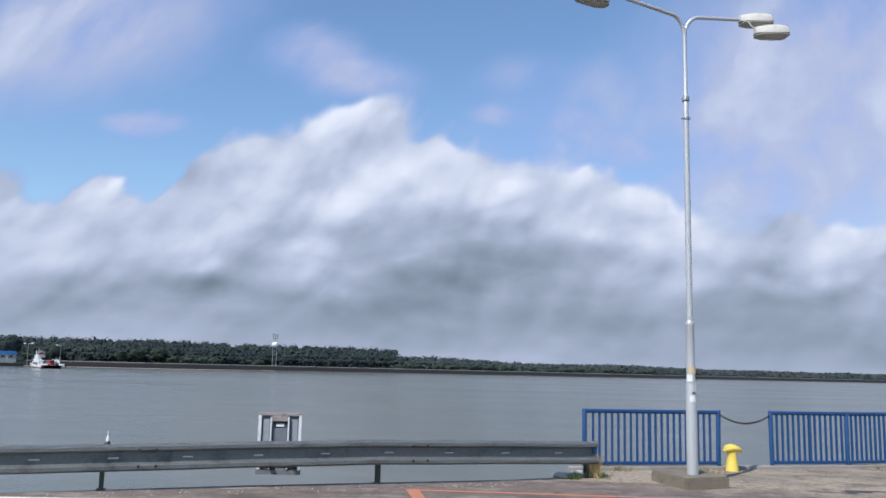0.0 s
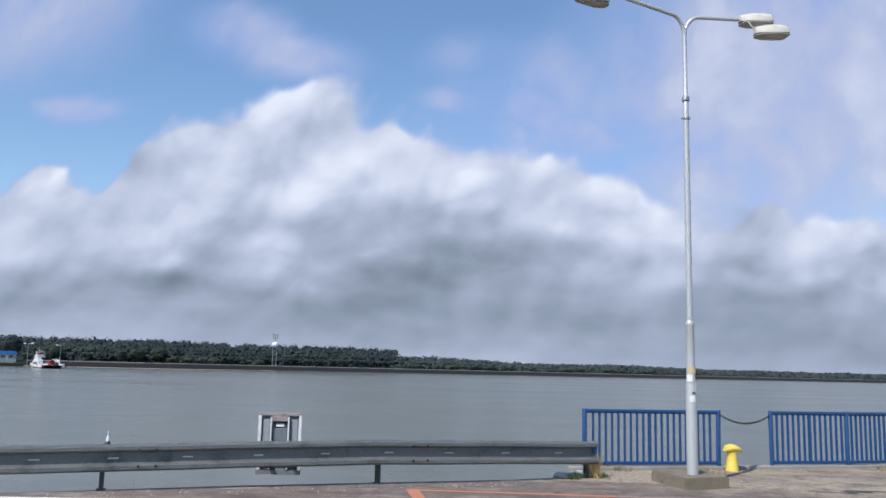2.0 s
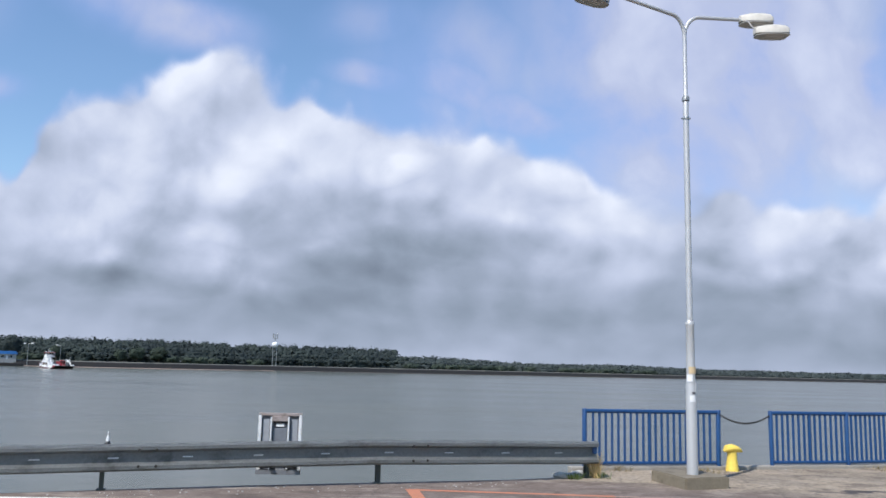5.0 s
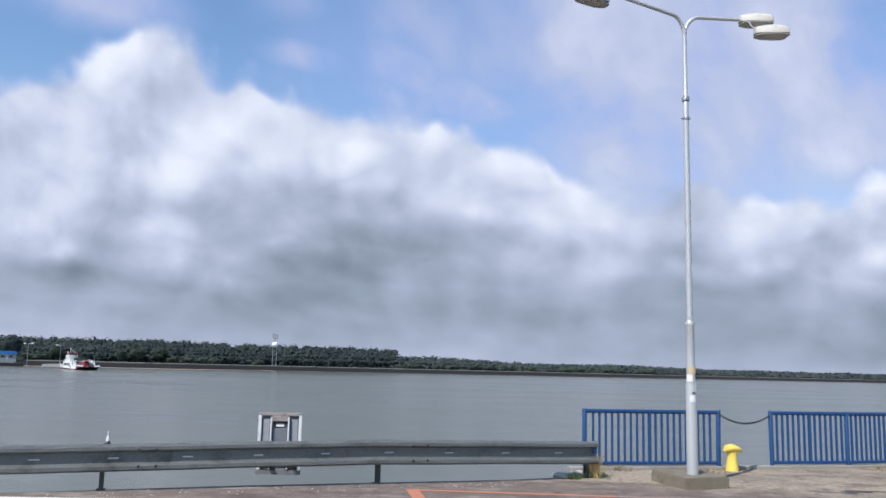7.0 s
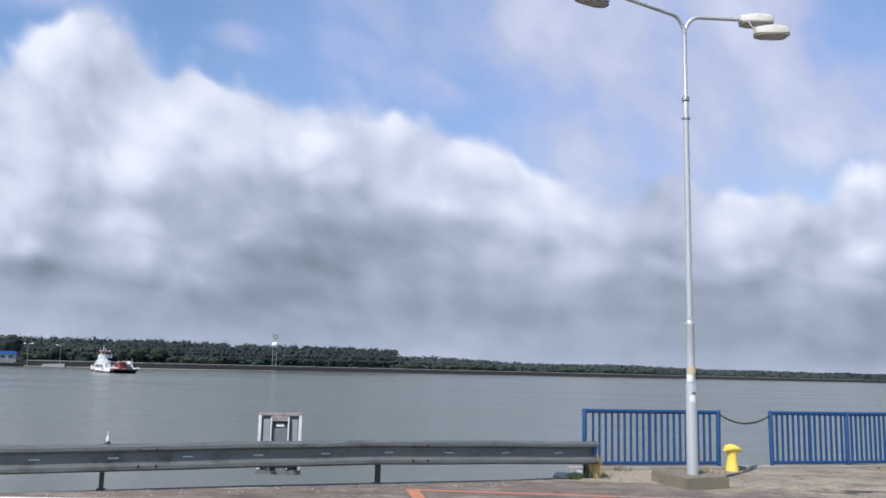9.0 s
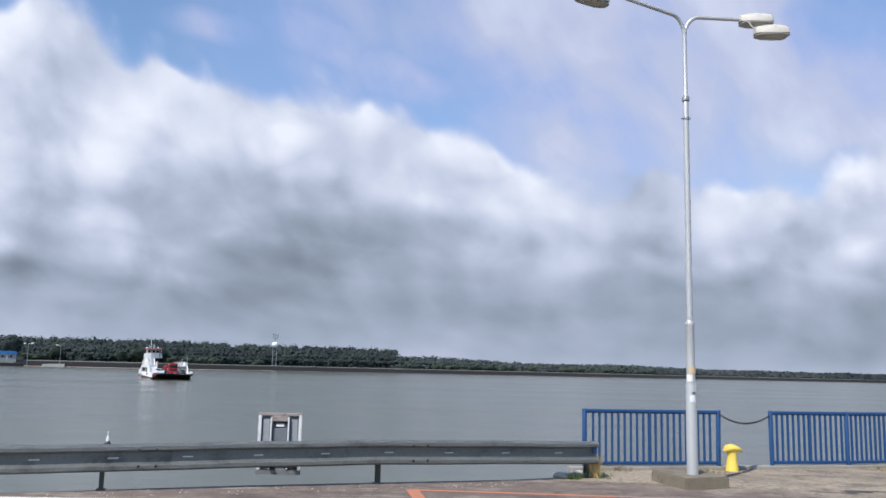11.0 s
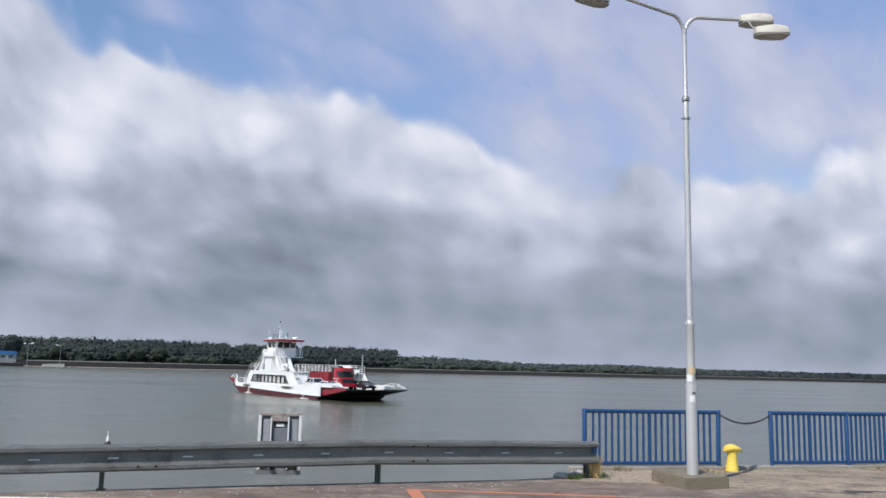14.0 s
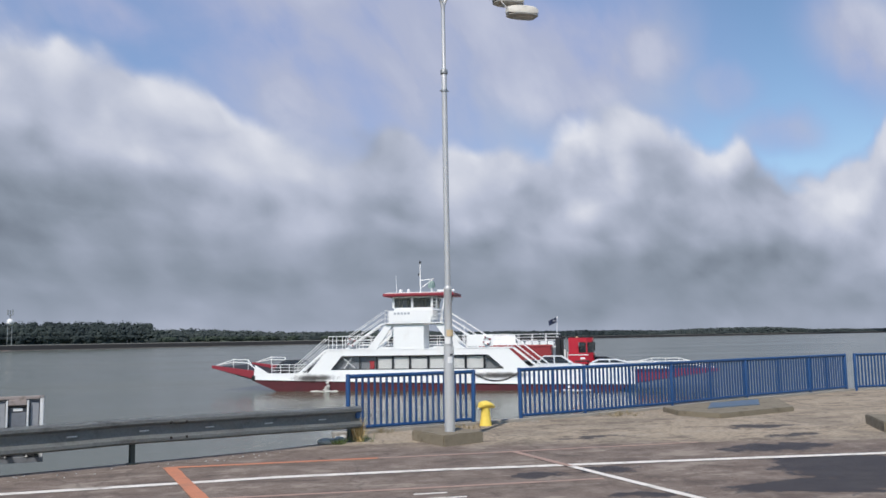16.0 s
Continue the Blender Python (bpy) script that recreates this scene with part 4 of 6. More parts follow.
def build_sign():
    ob = thing("river_sign", pose(-2.30, 12.42, 0.0, 0, 0, 3), "square aluminium river sign seen from behind, clamped to the barrier", "sign")
    part("panel", box(B(), -0.31, 0.31, 0.03, 0.045, 0.18, 0.97), SIGN_BACK, ob)
    for x in (-0.31, 0.27):
        part("side_frame", box(B(), x, x + 0.045, -0.03, 0.03, 0.18, 0.99, 0.006), SIGN_ALU, ob, "bright aluminium frame")
    part("top_frame", box(B(), -0.31, 0.315, -0.03, 0.03, 0.955, 0.995, 0.006), SIGN_RUST, ob, "rust-stained top frame")
    part("bottom_frame", box(B(), -0.32, 0.32, -0.03, 0.03, 0.125, 0.20, 0.006), SIGN_BACK, ob)
    for x in (-0.135, 0.115):
        part("upright", box(B(), x, x + 0.022, -0.05, 0.03, 0.2, 0.94, 0.003), SIGN_ALU, ob, "bright aluminium frame")
    for x0, x1 in ((-0.25, -0.15), (0.155, 0.255)):
        part("inner_panel", box(B(), x0, x1, 0.005, 0.03, 0.25, 0.91, 0.01), SIGN_GREY, ob)
    part("crossbar", box(B(), -0.11, 0.11, -0.045, -0.01, 0.875, 0.955, 0.01), SIGN_RUST, ob, "rusty bent cross bracket")
    part("type_plate", box(B(), -0.055, 0.06, -0.01, 0.0, 0.80, 0.84), STICKER_WHITE, ob, "pale type plate")
    part("hinge", tube(B(), (-0.10, 0.0, 0.86), (0.13, 0.0, 0.86), 0.018), DARK_TRIM, ob)
    part("centre_box", box(B(), -0.10, 0.10, 0.0, 0.03, 0.25, 0.78, 0.008), SIGN_BACK, ob)
    for x in (-0.17, 0.17):
        part("clamp", box(box(B(), x - 0.09, x + 0.09, -0.05, 0.0, 0.215, 0.245, 0.006), x - 0.03, x + 0.03, -0.30, 0.0, 0.35, 0.40, 0.004), DARK_TRIM, ob, "dark steel clamp bracket")


def build_white_marker():
    p = rail_line(0.02)
    # small white shape of no certain kind, placed on the barrier top
    ob = thing("white_marker", pose(p.x + 0.05, p.y - 0.06, rail_z(0) + 0.16), "small white marker on a dark foot on top of the barrier", "marker")
    part("foot", lathe(B(), [(0.046, -0.01), (0.040, 0.03), (0.02, 0.055)], 12), DARK_TRIM, ob, soft=True)
    part("body", lathe(B(), [(0.020, 0.04), (0.024, 0.07), (0.016, 0.105), (0.008, 0.13), (0.006, 0.165), (0.010, 0.172), (0.003, 0.185)], 12), RADOME, ob, soft=True)


def build_lamp():
    ob = thing("street_lamp", pose(3.930, 13.28, 0.17, 0, -0.05, 0), "tall silver street lamp with bent arms on a concrete block", "street lamp")
    part("lower_pole", lathe(B(), [(0.088, -0.1), (0.086, 0.02), (0.084, 1.35), (0.066, 1.47), (0.064, 2.28), (0.068, 2.29), (0.068, 2.33), (0.05, 2.36)], 20), POLE_STEEL, ob, soft=True)
    part("upper_pole", lathe(B(), [(0.049, 2.3), (0.046, 5.60), (0.046, 5.99), (0.034, 6.02), (0.033, 7.0), (0.032, 7.12)], 20), POLE_STEEL, ob, soft=True)
    part("collar", lathe(B(), [(0.05, 5.95), (0.062, 5.96), (0.062, 6.02), (0.045, 6.04)], 18), GALV, ob, soft=True)
    part("bolt_ring", lathe(B(), [(0.05, 5.64), (0.054, 5.65), (0.054, 5.68), (0.05, 5.69)], 18), GALV, ob, soft=True)
    part("bolt", tube(B(), (-0.075, 0, 5.665), (0.075, 0, 5.665), 0.012, n=6), GALV, ob)

    def arm(dx, dy, rise):
        ln = math.hypot(dx, dy)
        pts = []
        for i in range(9):
            a = math.pi / 2 * i / 8
            h = 0.26 * (1 - math.cos(a)) / ln
            pts.append(Vector((dx * h, dy * h, 7.06 + 0.36 * math.sin(a))))
        pts.append(Vector((dx, dy, 7.40 + rise)))
        return part("arm", pipe(B(), pts, 0.032, 10), POLE_STEEL, ob, soft=True), pts[-1]

    def head(end, ang, tip):
        m = Matrix.Translation(end) @ pose(0, 0, 0, 0, -tip, ang)
        shell = B()
        prof = [(-0.02, 0.06, 0.065), (0.02, 0.10, 0.085), (0.14, 0.15, 0.105), (0.34, 0.16, 0.11), (0.47, 0.145, 0.095), (0.53, 0.10, 0.075)]
        rings = []
        for x, wdt, hgt in prof:
            rings.append([shell.verts.new((x, y * wdt, z * hgt)) for y, z in ((-1, -0.62), (-1.0, 0.2), (-0.72, 0.75), (0, 1.0), (0.72, 0.75), (1.0, 0.2), (1, -0.62))])
        for a, b in zip(rings, rings[1:]):
            for i in range(6):
                shell.faces.new((a[i], b[i], b[i + 1], a[i + 1]))
        shell.faces.new(rings[0])
        shell.faces.new(rings[-1][::-1])
        bmesh.ops.recalc_face_normals(shell, faces=shell.faces[:])
        h = part("lamp_head", shell, LAMP_SHELL, ob, "weathered cream lamp housing", m, True)
        under = B()
        vs = [under.verts.new((x, s * wdt * 0.97, -0.072)) for s in (1, -1) for x, wdt, hgt in (prof if s == 1 else prof[::-1])]
        under.faces.new(vs)
        r = bmesh.ops.extrude_face_region(under, geom=under.faces[:])
        bmesh.ops.translate(under, verts=[v for v in r["geom"] if isinstance(v, bmesh.types.BMVert)], vec=(0, 0, -0.012))
        bmesh.ops.recalc_face_normals(under, faces=under.faces[:])
        part("diffuser", under, LAMP_UNDER, h, "dark lamp glass")
        bm = B()
        bmesh.ops.create_uvsphere(bm, u_segments=14, v_segments=8, radius=1, matrix=Matrix.Translation((0.28, 0, -0.08)) @ Matrix.Diagonal((0.19, 0.10, 0.045, 1)))
        part("bowl", bm, LAMP_UNDER, h, "dark lamp glass", soft=True)

    a, e = arm(0.98, 0.10, 0.03)
    head(e + Vector((0.0, 0, 0.0)), 6, 2)
    a, e2 = arm(-1.33, -0.50, 0.17)
    head(e2 + Vector((-0.07, -0.05, -0.17)), 200, 6)
    part("bracket", pipe(B(), [e, e + Vector((0.06, -0.16, -0.10)), e + Vector((0.12, -0.30, -0.30))], 0.010), LAMP_UNDER, ob)
    head(e + Vector((0.13, -0.30, -0.33)), 4, 2)
    # notices wrapped on the pole
    for z0, z1, a0, a1, mt, lb in ((1.53, 1.64, -130, -20, STICKER_YELLOW, "faded yellow notice"), (1.41, 1.52, -150, -85, STICKER_WHITE, "white notice"), (1.10, 1.20, -120, -60, STICKER_WHITE, "torn white notice")):
        bm = B()
        prev = None
        for i in range(9):
            a = radians(a0 + (a1 - a0) * i / 8)
            r = (0.0865 if z0 < 1.3 else 0.084 - (z0 - 1.35) * 0.06 + 0.006)
            cur = (bm.verts.new((r * math.cos(a), r * math.sin(a), z0)), bm.verts.new((r * math.cos(a), r * math.sin(a), z1)))
            if prev:
                bm.faces.new((prev[0], cur[0], cur[1], prev[1]))
            prev = cur
        part("notice", bm, mt, ob, lb)
    for z0, z1, a0, a1, mt in ((1.26, 1.40, -62, -50, STICKER_WHITE), (1.31, 1.34, -66, -46, STICKER_WHITE), (1.22, 1.25, -95, -60, DARK_INK)):
        bm = B()
        prev = None
        for i in range(5):
            a = radians(a0 + (a1 - a0) * i / 4)
            cur = (bm.verts.new((0.0885 * math.cos(a), 0.0885 * math.sin(a), z0)), bm.verts.new((0.0885 * math.cos(a), 0.0885 * math.sin(a), z1)))
            if prev:
                bm.faces.new((prev[0], cur[0], cur[1], prev[1]))
            prev = cur
        part("scrawl", bm, mt, ob)

    # its concrete block
    def block(name, corner, u, v, lu, lv, h, label):
        u, v = Vector(u).normalized(), Vector(v).normalized()
        c = Vector(corner)
        pts = [c, c + u * lu, c + u * lu + v * lv, c + v * lv]
        bm = prism(B(), [(p.x, p.y) for p in pts], -0.05, h, "z")
        bmesh.ops.bevel(bm, geom=bm.edges[:], offset=0.018, segments=2, affect="EDGES")
        bmesh.ops.subdivide_edges(bm, edges=bm.edges[:], cuts=3, use_grid_fill=True)
        for vt in bm.verts:
            vt.co += Vector((noise.noise(vt.co * 4), noise.noise(vt.co * 4 + Vector((9, 0, 0))), noise.noise(vt.co * 5 + Vector((0, 7, 0))))) * 0.010
        tagged(part(name, bm, CONCRETE), label, "concrete block")

    block("concrete_block", (3.67, 12.73), (0.92, 0.36), (-0.24, 0.97), 0.80, 1.08, 0.17, "rough stained concrete block under the street lamp")
    block("concrete_block", (10.98, 11.62), (0.52, 0.85), (0.92, -0.38), 1.45, 1.6, 0.17, "rough concrete block standing on the asphalt")


def build_slab():
    bm = prism(B(), [(9.75, 16.55), (9.55, 15.6), (9.95, 14.72), (12.25, 15.42), (13.4, 17.35), (12.6, 17.75), (10.5, 16.85)], -0.05, 0.10, "z")
    bmesh.ops.bevel(bm, geom=bm.edges[:], offset=0.02, segments=2, affect="EDGES")
    ob = tagged(part("concrete_slab", bm, CONCRETE), "low raised concrete slab with a dark edge by the fence", "slab")
    bm = prism(B(), [(10.35, 15.75), (11.9, 16.1), (12.75, 17.3), (11.2, 16.9)], 0.10, 0.12, "z")
    part("cover_plate", bm, surface("plate_blue", (0.12, 0.17, 0.23), 0.6, 0.3, worn=(0.2, 0.19, 0.17), amount=0.6, grain=20, broad=3), ob, "dull blue steel cover plate")


FENCE_POSTS = [(6.20, 15.94), (7.80, 16.35), (10.43, 17.27), (13.27, 18.46), (15.91, 19.34), (17.62, 19.93)]


def build_fence():
    h = 1.05
    bars = {}

    def panel(ob, a, b, name="panel"):
        a, b = Vector(a), Vector(b)
        ln, ang = (b - a).length, math.degrees(math.atan2((b - a).y, (b - a).x))
        m = pose(a.x, a.y, 0, 0, 0, ang)
        top = part("top_rail", tube(B(), (-0.02, 0, h - 0.036), (ln + 0.02, 0, h - 0.036), 0.036, n=12), BLUE_PAINT, ob, m=m, soft=True)
        part("bottom_rail", tube(B(), (0.02, 0, 0.115), (ln - 0.02, 0, 0.115), 0.032, n=12), BLUE_PAINT, ob, m=m, soft=True)
        k = max(2, round(ln / 0.118))
        for i in range(1, k):
            wide = i == k // 2
            key = "bar_w" if wide else "bar"
            mm = m @ pose(ln * i / k, 0, 0)
            if key not in bars:
                bars[key] = part("baluster", tube(B(), (0, 0, 0.12), (0, 0, h - 0.04), 0.034 if wide else 0.0235, n=8), BLUE_PAINT, ob, m=mm, soft=True)
            else:
                again("baluster", bars[key], ob, mm)

    def post(ob, p, lean=0.0):
        if "post" not in bars:
            bars["post"] = part("post", lathe(B(), [(0.042, -0.05), (0.042, h - 0.004), (0.036, h + 0.006), (0.02, h + 0.01)], 12), BLUE_PAINT, ob, m=pose(p[0], p[1], 0, 0, lean, 14), soft=True)
            return
        again("post", bars["post"], ob, pose(p[0], p[1], 0, 0, lean, 14))

    a = thing("railing", Matrix(), "blue painted steel railing panel at the quay edge", "railing", "blue quay railings")
    post(a, (2.56, 15.02))
    post(a, (5.10, 15.63), 0.8)
    panel(a, (2.60, 15.03), (5.06, 15.62))
    b = thing("railing", Matrix(), "long blue painted steel railing along the quay edge", "railing", "blue quay railings")
    for p in FENCE_POSTS:
        post(b, p, -0.8 if p[0] < 6.5 else 0)
    for p, q in zip(FENCE_POSTS, FENCE_POSTS[1:]):
        panel(b, p, q)
    c = thing("railing", Matrix(), "blue painted steel railing turning along the far quay", "railing", "blue quay railings")
    far = [(17.95, 19.92), (20.6, 20.02), (23.3, 20.12), (26.0, 20.22)]
    for p in far:
        post(c, p)
    for p, q in zip(far, far[1:]):
        panel(c, p, q)
    # chain across the gap
    ch = thing("chain", Matrix(), "sagging dark steel chain across the railing gap", "chain")
    p0, p1 = Vector((5.12, 15.60, 0.985)), Vector((6.18, 15.92, 0.975))
    link = None
    k = 30
    for i in range(k):
        t = (i + 0.5) / k
        q = p0.lerp(p1, t) - Vector((0, 0, 0.16 * 4 * t * (1 - t)))
        d = (p1 - p0) - Vector((0, 0, 0.16 * 4 * (1 - 2 * t)))
        m = Matrix.Translation(q) @ d.to_track_quat("X", "Z").to_matrix().to_4x4() @ pose(0, 0, 0, 90 * (i % 2) + 20)
        if link is None:
            bm = B()
            ring = [Vector((math.cos(a) * 0.026 + (0.008 if math.cos(a) > 0 else -0.008), math.sin(a) * 0.015, 0)) for a in (2 * math.pi * j / 10 for j in range(10))]
            pipe(bm, ring + ring[:1], 0.0055, 5)
            link = part("link", bm, CHAIN_STEEL, ch, m=m)
        else:
            again("link", link, ch, m)
    # low kerb under the railings
    kerb = [(2.3, 14.93), (5.15, 15.62), (7.8, 16.34), (10.43, 17.26), (13.27, 18.45), (17.7, 19.97), (26, 20.25)]
    bm = B()
    for p, q in zip(kerb, kerb[1:]):
        d = Vector((q[0] - p[0], q[1] - p[1]))
        m = pose((p[0] + q[0]) / 2, (p[1] + q[1]) / 2 + 0.03, 0.005, 0, 0, math.degrees(math.atan2(d.y, d.x)))
        obox(bm, m, d.length + 0.02, 0.20, 0.11, 0.012)
    tagged(part("kerb", bm, QUAY_STONE), "low pale concrete kerb under the railings", "kerb", kind="structure")


def build_bollard():
    ob = thing("mooring_bollard", pose(5.275, 15.42, 0.0, 0, 0, 8), "bright yellow mooring bollard with a hooked head", "bollard")
    part("column", lathe(B(), [(0.118, -0.02), (0.118, 0.02), (0.108, 0.06), (0.088, 0.22), (0.082, 0.33), (0.088, 0.38)], 18), YELLOW, ob, soft=True)
    bm = B()
    rings = []
    for x, y, z0, z1 in ((-0.145, 0.05, 0.34, 0.38), (-0.10, 0.105, 0.325, 0.455), (0.0, 0.115, 0.32, 0.475), (0.10, 0.095, 0.325, 0.44), (0.165, 0.06, 0.325, 0.40), (0.185, 0.04, 0.33, 0.37)):
        c = (z0 + z1) / 2
        rings.append([bm.verts.new((x, math.cos(a) * y, c + math.sin(a) * (z1 - z0) / 2)) for a in (2 * math.pi * j / 12 for j in range(12))])
    for a, b in zip(rings, rings[1:]):
        for i in range(12):
            bm.faces.new((a[i], b[i], b[(i + 1) % 12], a[(i + 1) % 12]))
    bm.faces.new(rings[0])
    bm.faces.new(rings[-1][::-1])
    bmesh.ops.recalc_face_normals(bm, faces=bm.faces[:])
    part("head", bm, YELLOW, ob, soft=True)


def build_tufts():
    def tuft(x, y, n, h, spread, mt, label, seed):
        rnd = random.Random(seed)
        bm = B()
        for i in range(n):
            a, r = rnd.uniform(0, 6.28), rnd.uniform(0, spread)
            p = Vector((x + math.cos(a) * r, y + math.sin(a) * r, -0.01))
            tip = p + Vector((rnd.gauss(0, 0.09), rnd.gauss(0, 0.07), h * rnd.uniform(0.5, 1.0)))
            midp = p.lerp(tip, 0.55) + Vector((0, 0, 0.03))
            w = Vector((math.cos(a * 3), math.sin(a * 3), 0)) * 0.006
            v = [bm.verts.new(q) for q in (p - w, p + w, midp + w * 0.8, midp - w * 0.8, tip)]
            bm.faces.new((v[0], v[1], v[2], v[3]))
            bm.faces.new((v[3], v[2], v[4]))
        tagged(part("grass_tuft", bm, mt), label, "grass", "weeds on the quay", kind="stuff")
    tuft(2.55, 13.95, 120, 0.44, 0.09, DRY_GRASS, "dry straw-coloured grass tuft at the barrier end", 1)
    tuft(2.62, 13.85, 22, 0.16, 0.16, GREEN_GRASS, "green weeds at the barrier end", 2)
    tuft(2.15, 13.75, 70, 0.12, 0.16, GREEN_GRASS, "low green weeds between the stones", 3)
    tuft(3.1, 15.05, 90, 0.12, 0.30, THIN_STRAW, "thin dry grass along the kerb", 4)
    tuft(4.6, 15.05, 120, 0.09, 0.45, THIN_STRAW, "thin dry grass along the kerb", 5)
    tuft(8.6, 16.35, 150, 0.09, 0.6, THIN_STRAW, "thin dry grass along the kerb", 6)
    tuft(12.8, 17.9, 150, 0.10, 0.6, GREEN_GRASS, "thin weeds along the kerb", 7)
    rnd = random.Random(8)
    for x, y, s in ((2.02, 13.80, 0.11), (2.14, 13.88, 0.09), (1.92, 13.86, 0.08), (2.22, 13.98, 0.10), (2.05, 13.98, 0.07), (2.34, 14.2, 0.09)):
        bm = B()
        bmesh.ops.create_icosphere(bm, subdivisions=2, radius=s)
        for v in bm.verts:
            v.co *= 1 + 0.35 * noise.noise(v.co * 9 + Vector((x * 7, y, 0)))
            v.co.z *= 0.6
        tagged(part("stone", bm, ROCK, m=pose(x, y, s * 0.35, 0, 0, rnd.uniform(0, 90))), "pale broken stone at the quay edge", "stone", "stones at the quay edge")
    bits = B()
    for i in range(70):
        x = rnd.uniform(-5, 1.2)
        y = 11.15 + (x + 4.4) * 0.355 + rnd.gauss(-0.12, 0.14)
        s = rnd.uniform(0.004, 0.013)
        obox(bits, pose(x, y, s * 0.3, rnd.uniform(0, 40), 0, rnd.uniform(0, 90)), s * 2, s * 1.2, s)
    for i in range(90):
        x = rnd.uniform(2.6, 14)
        y = 14.7 + (x - 2.6) * 0.33 + rnd.gauss(0, 0.25)
        s = rnd.uniform(0.004, 0.013)
        obox(bits, pose(x, y, s * 0.3, rnd.uniform(0, 40), 0, rnd.uniform(0, 90)), s * 2, s * 1.2, s)
    tagged(part("grit", bits, ROCK), "scattered pale grit and pebbles along the quay edge", "grit", kind="stuff")


build_ground()
clouds = build_clouds()
build_shore()
build_woods()
build_far_bank_things()
build_markings()
build_guard_rail()
build_sign()
build_white_marker()
build_lamp()
build_slab()
build_fence()
build_bollard()
build_tufts()


# ---- ferry ----
def railing(ob, pts, high=1.05, rails=3, gap=1.1, r=0.028, name="railing"):
    """Pipe railing along points at deck level; its posts are parts of it."""
    pts = [Vector(p) for p in pts]
    bm = B()
    for k in range(rails):
        z = high * (k + 1) / rails
        pipe(bm, [p + Vector((0, 0, z)) for p in pts], r if k == rails - 1 else r * 0.75, 6)
    rl = part(name, bm, WHITE_SHIP, ob)
    first = None
    for a, b in zip(pts, pts[1:]):
        k = max(1, round((b - a).length / gap))
        for i in range(k + 1):
            p = a.lerp(b, i / k)
            if first is None:
                first = part("stanchion", tube(B(), (0, 0, 0), (0, 0, high), r, n=6), WHITE_SHIP, rl, m=Matrix.Translation(p))
            else:
                again("stanchion", first, rl, Matrix.Translation(p))
    return rl


def stair(ob, x0, z0, x1, z1, y0, y1):
    """A ship's ladder from the low end (x0, z0) to the high end (x1, z1)."""
    st = part("stair", prism(prism(B(), [(x0, z0), (x0 + 0.25, z0), (x1 + 0.25, z1), (x1, z1)], y0, y0 + 0.05), [(x0, z0), (x0 + 0.25, z0), (x1 + 0.25, z1), (x1, z1)], y1 - 0.05, y1), WHITE_SHIP, ob)
    k = max(3, int(abs(z1 - z0) / 0.21))
    first = None
    for i in range(1, k):
        t = i / k
        m = pose(x0 + (x1 - x0) * t + 0.12, 0, z0 + (z1 - z0) * t)
        if first is None:
            first = part("tread", box(B(), -0.11, 0.11, y0 + 0.05, y1 - 0.05, -0.015, 0.015), DECK_GREY, st, m=m)
        else:
            again("tread", first, st, m)
    for y in (y0, y1):
        for h in (0.45, 0.95):
            part("handrail", pipe(B(), [(x0 + 0.1, y, z0 + 0.1), (x0 + 0.1, y, z0 + h), (x1 + 0.1, y, z1 + h)], 0.026, 6), WHITE_SHIP, st)
    return st


def lifebuoy(ob, x, y, z):
    bm = B()
    ring = [Vector((x + 0.3 * math.cos(a), y, z + 0.3 * math.sin(a))) for a in (2 * math.pi * j / 16 for j in range(17))]
    lb = part("lifebuoy", pipe(bm, ring, 0.07, 8), WHITE_SHIP, ob, "white lifebuoy with red bands")
    for a in (0.4, 2.0, 3.6, 5.1):
        part("band", pipe(B(), [Vector((x + 0.3 * math.cos(a + d), y, z + 0.3 * math.sin(a + d))) for d in (-0.22, 0, 0.22)], 0.078, 8), RED_ROOF, lb)


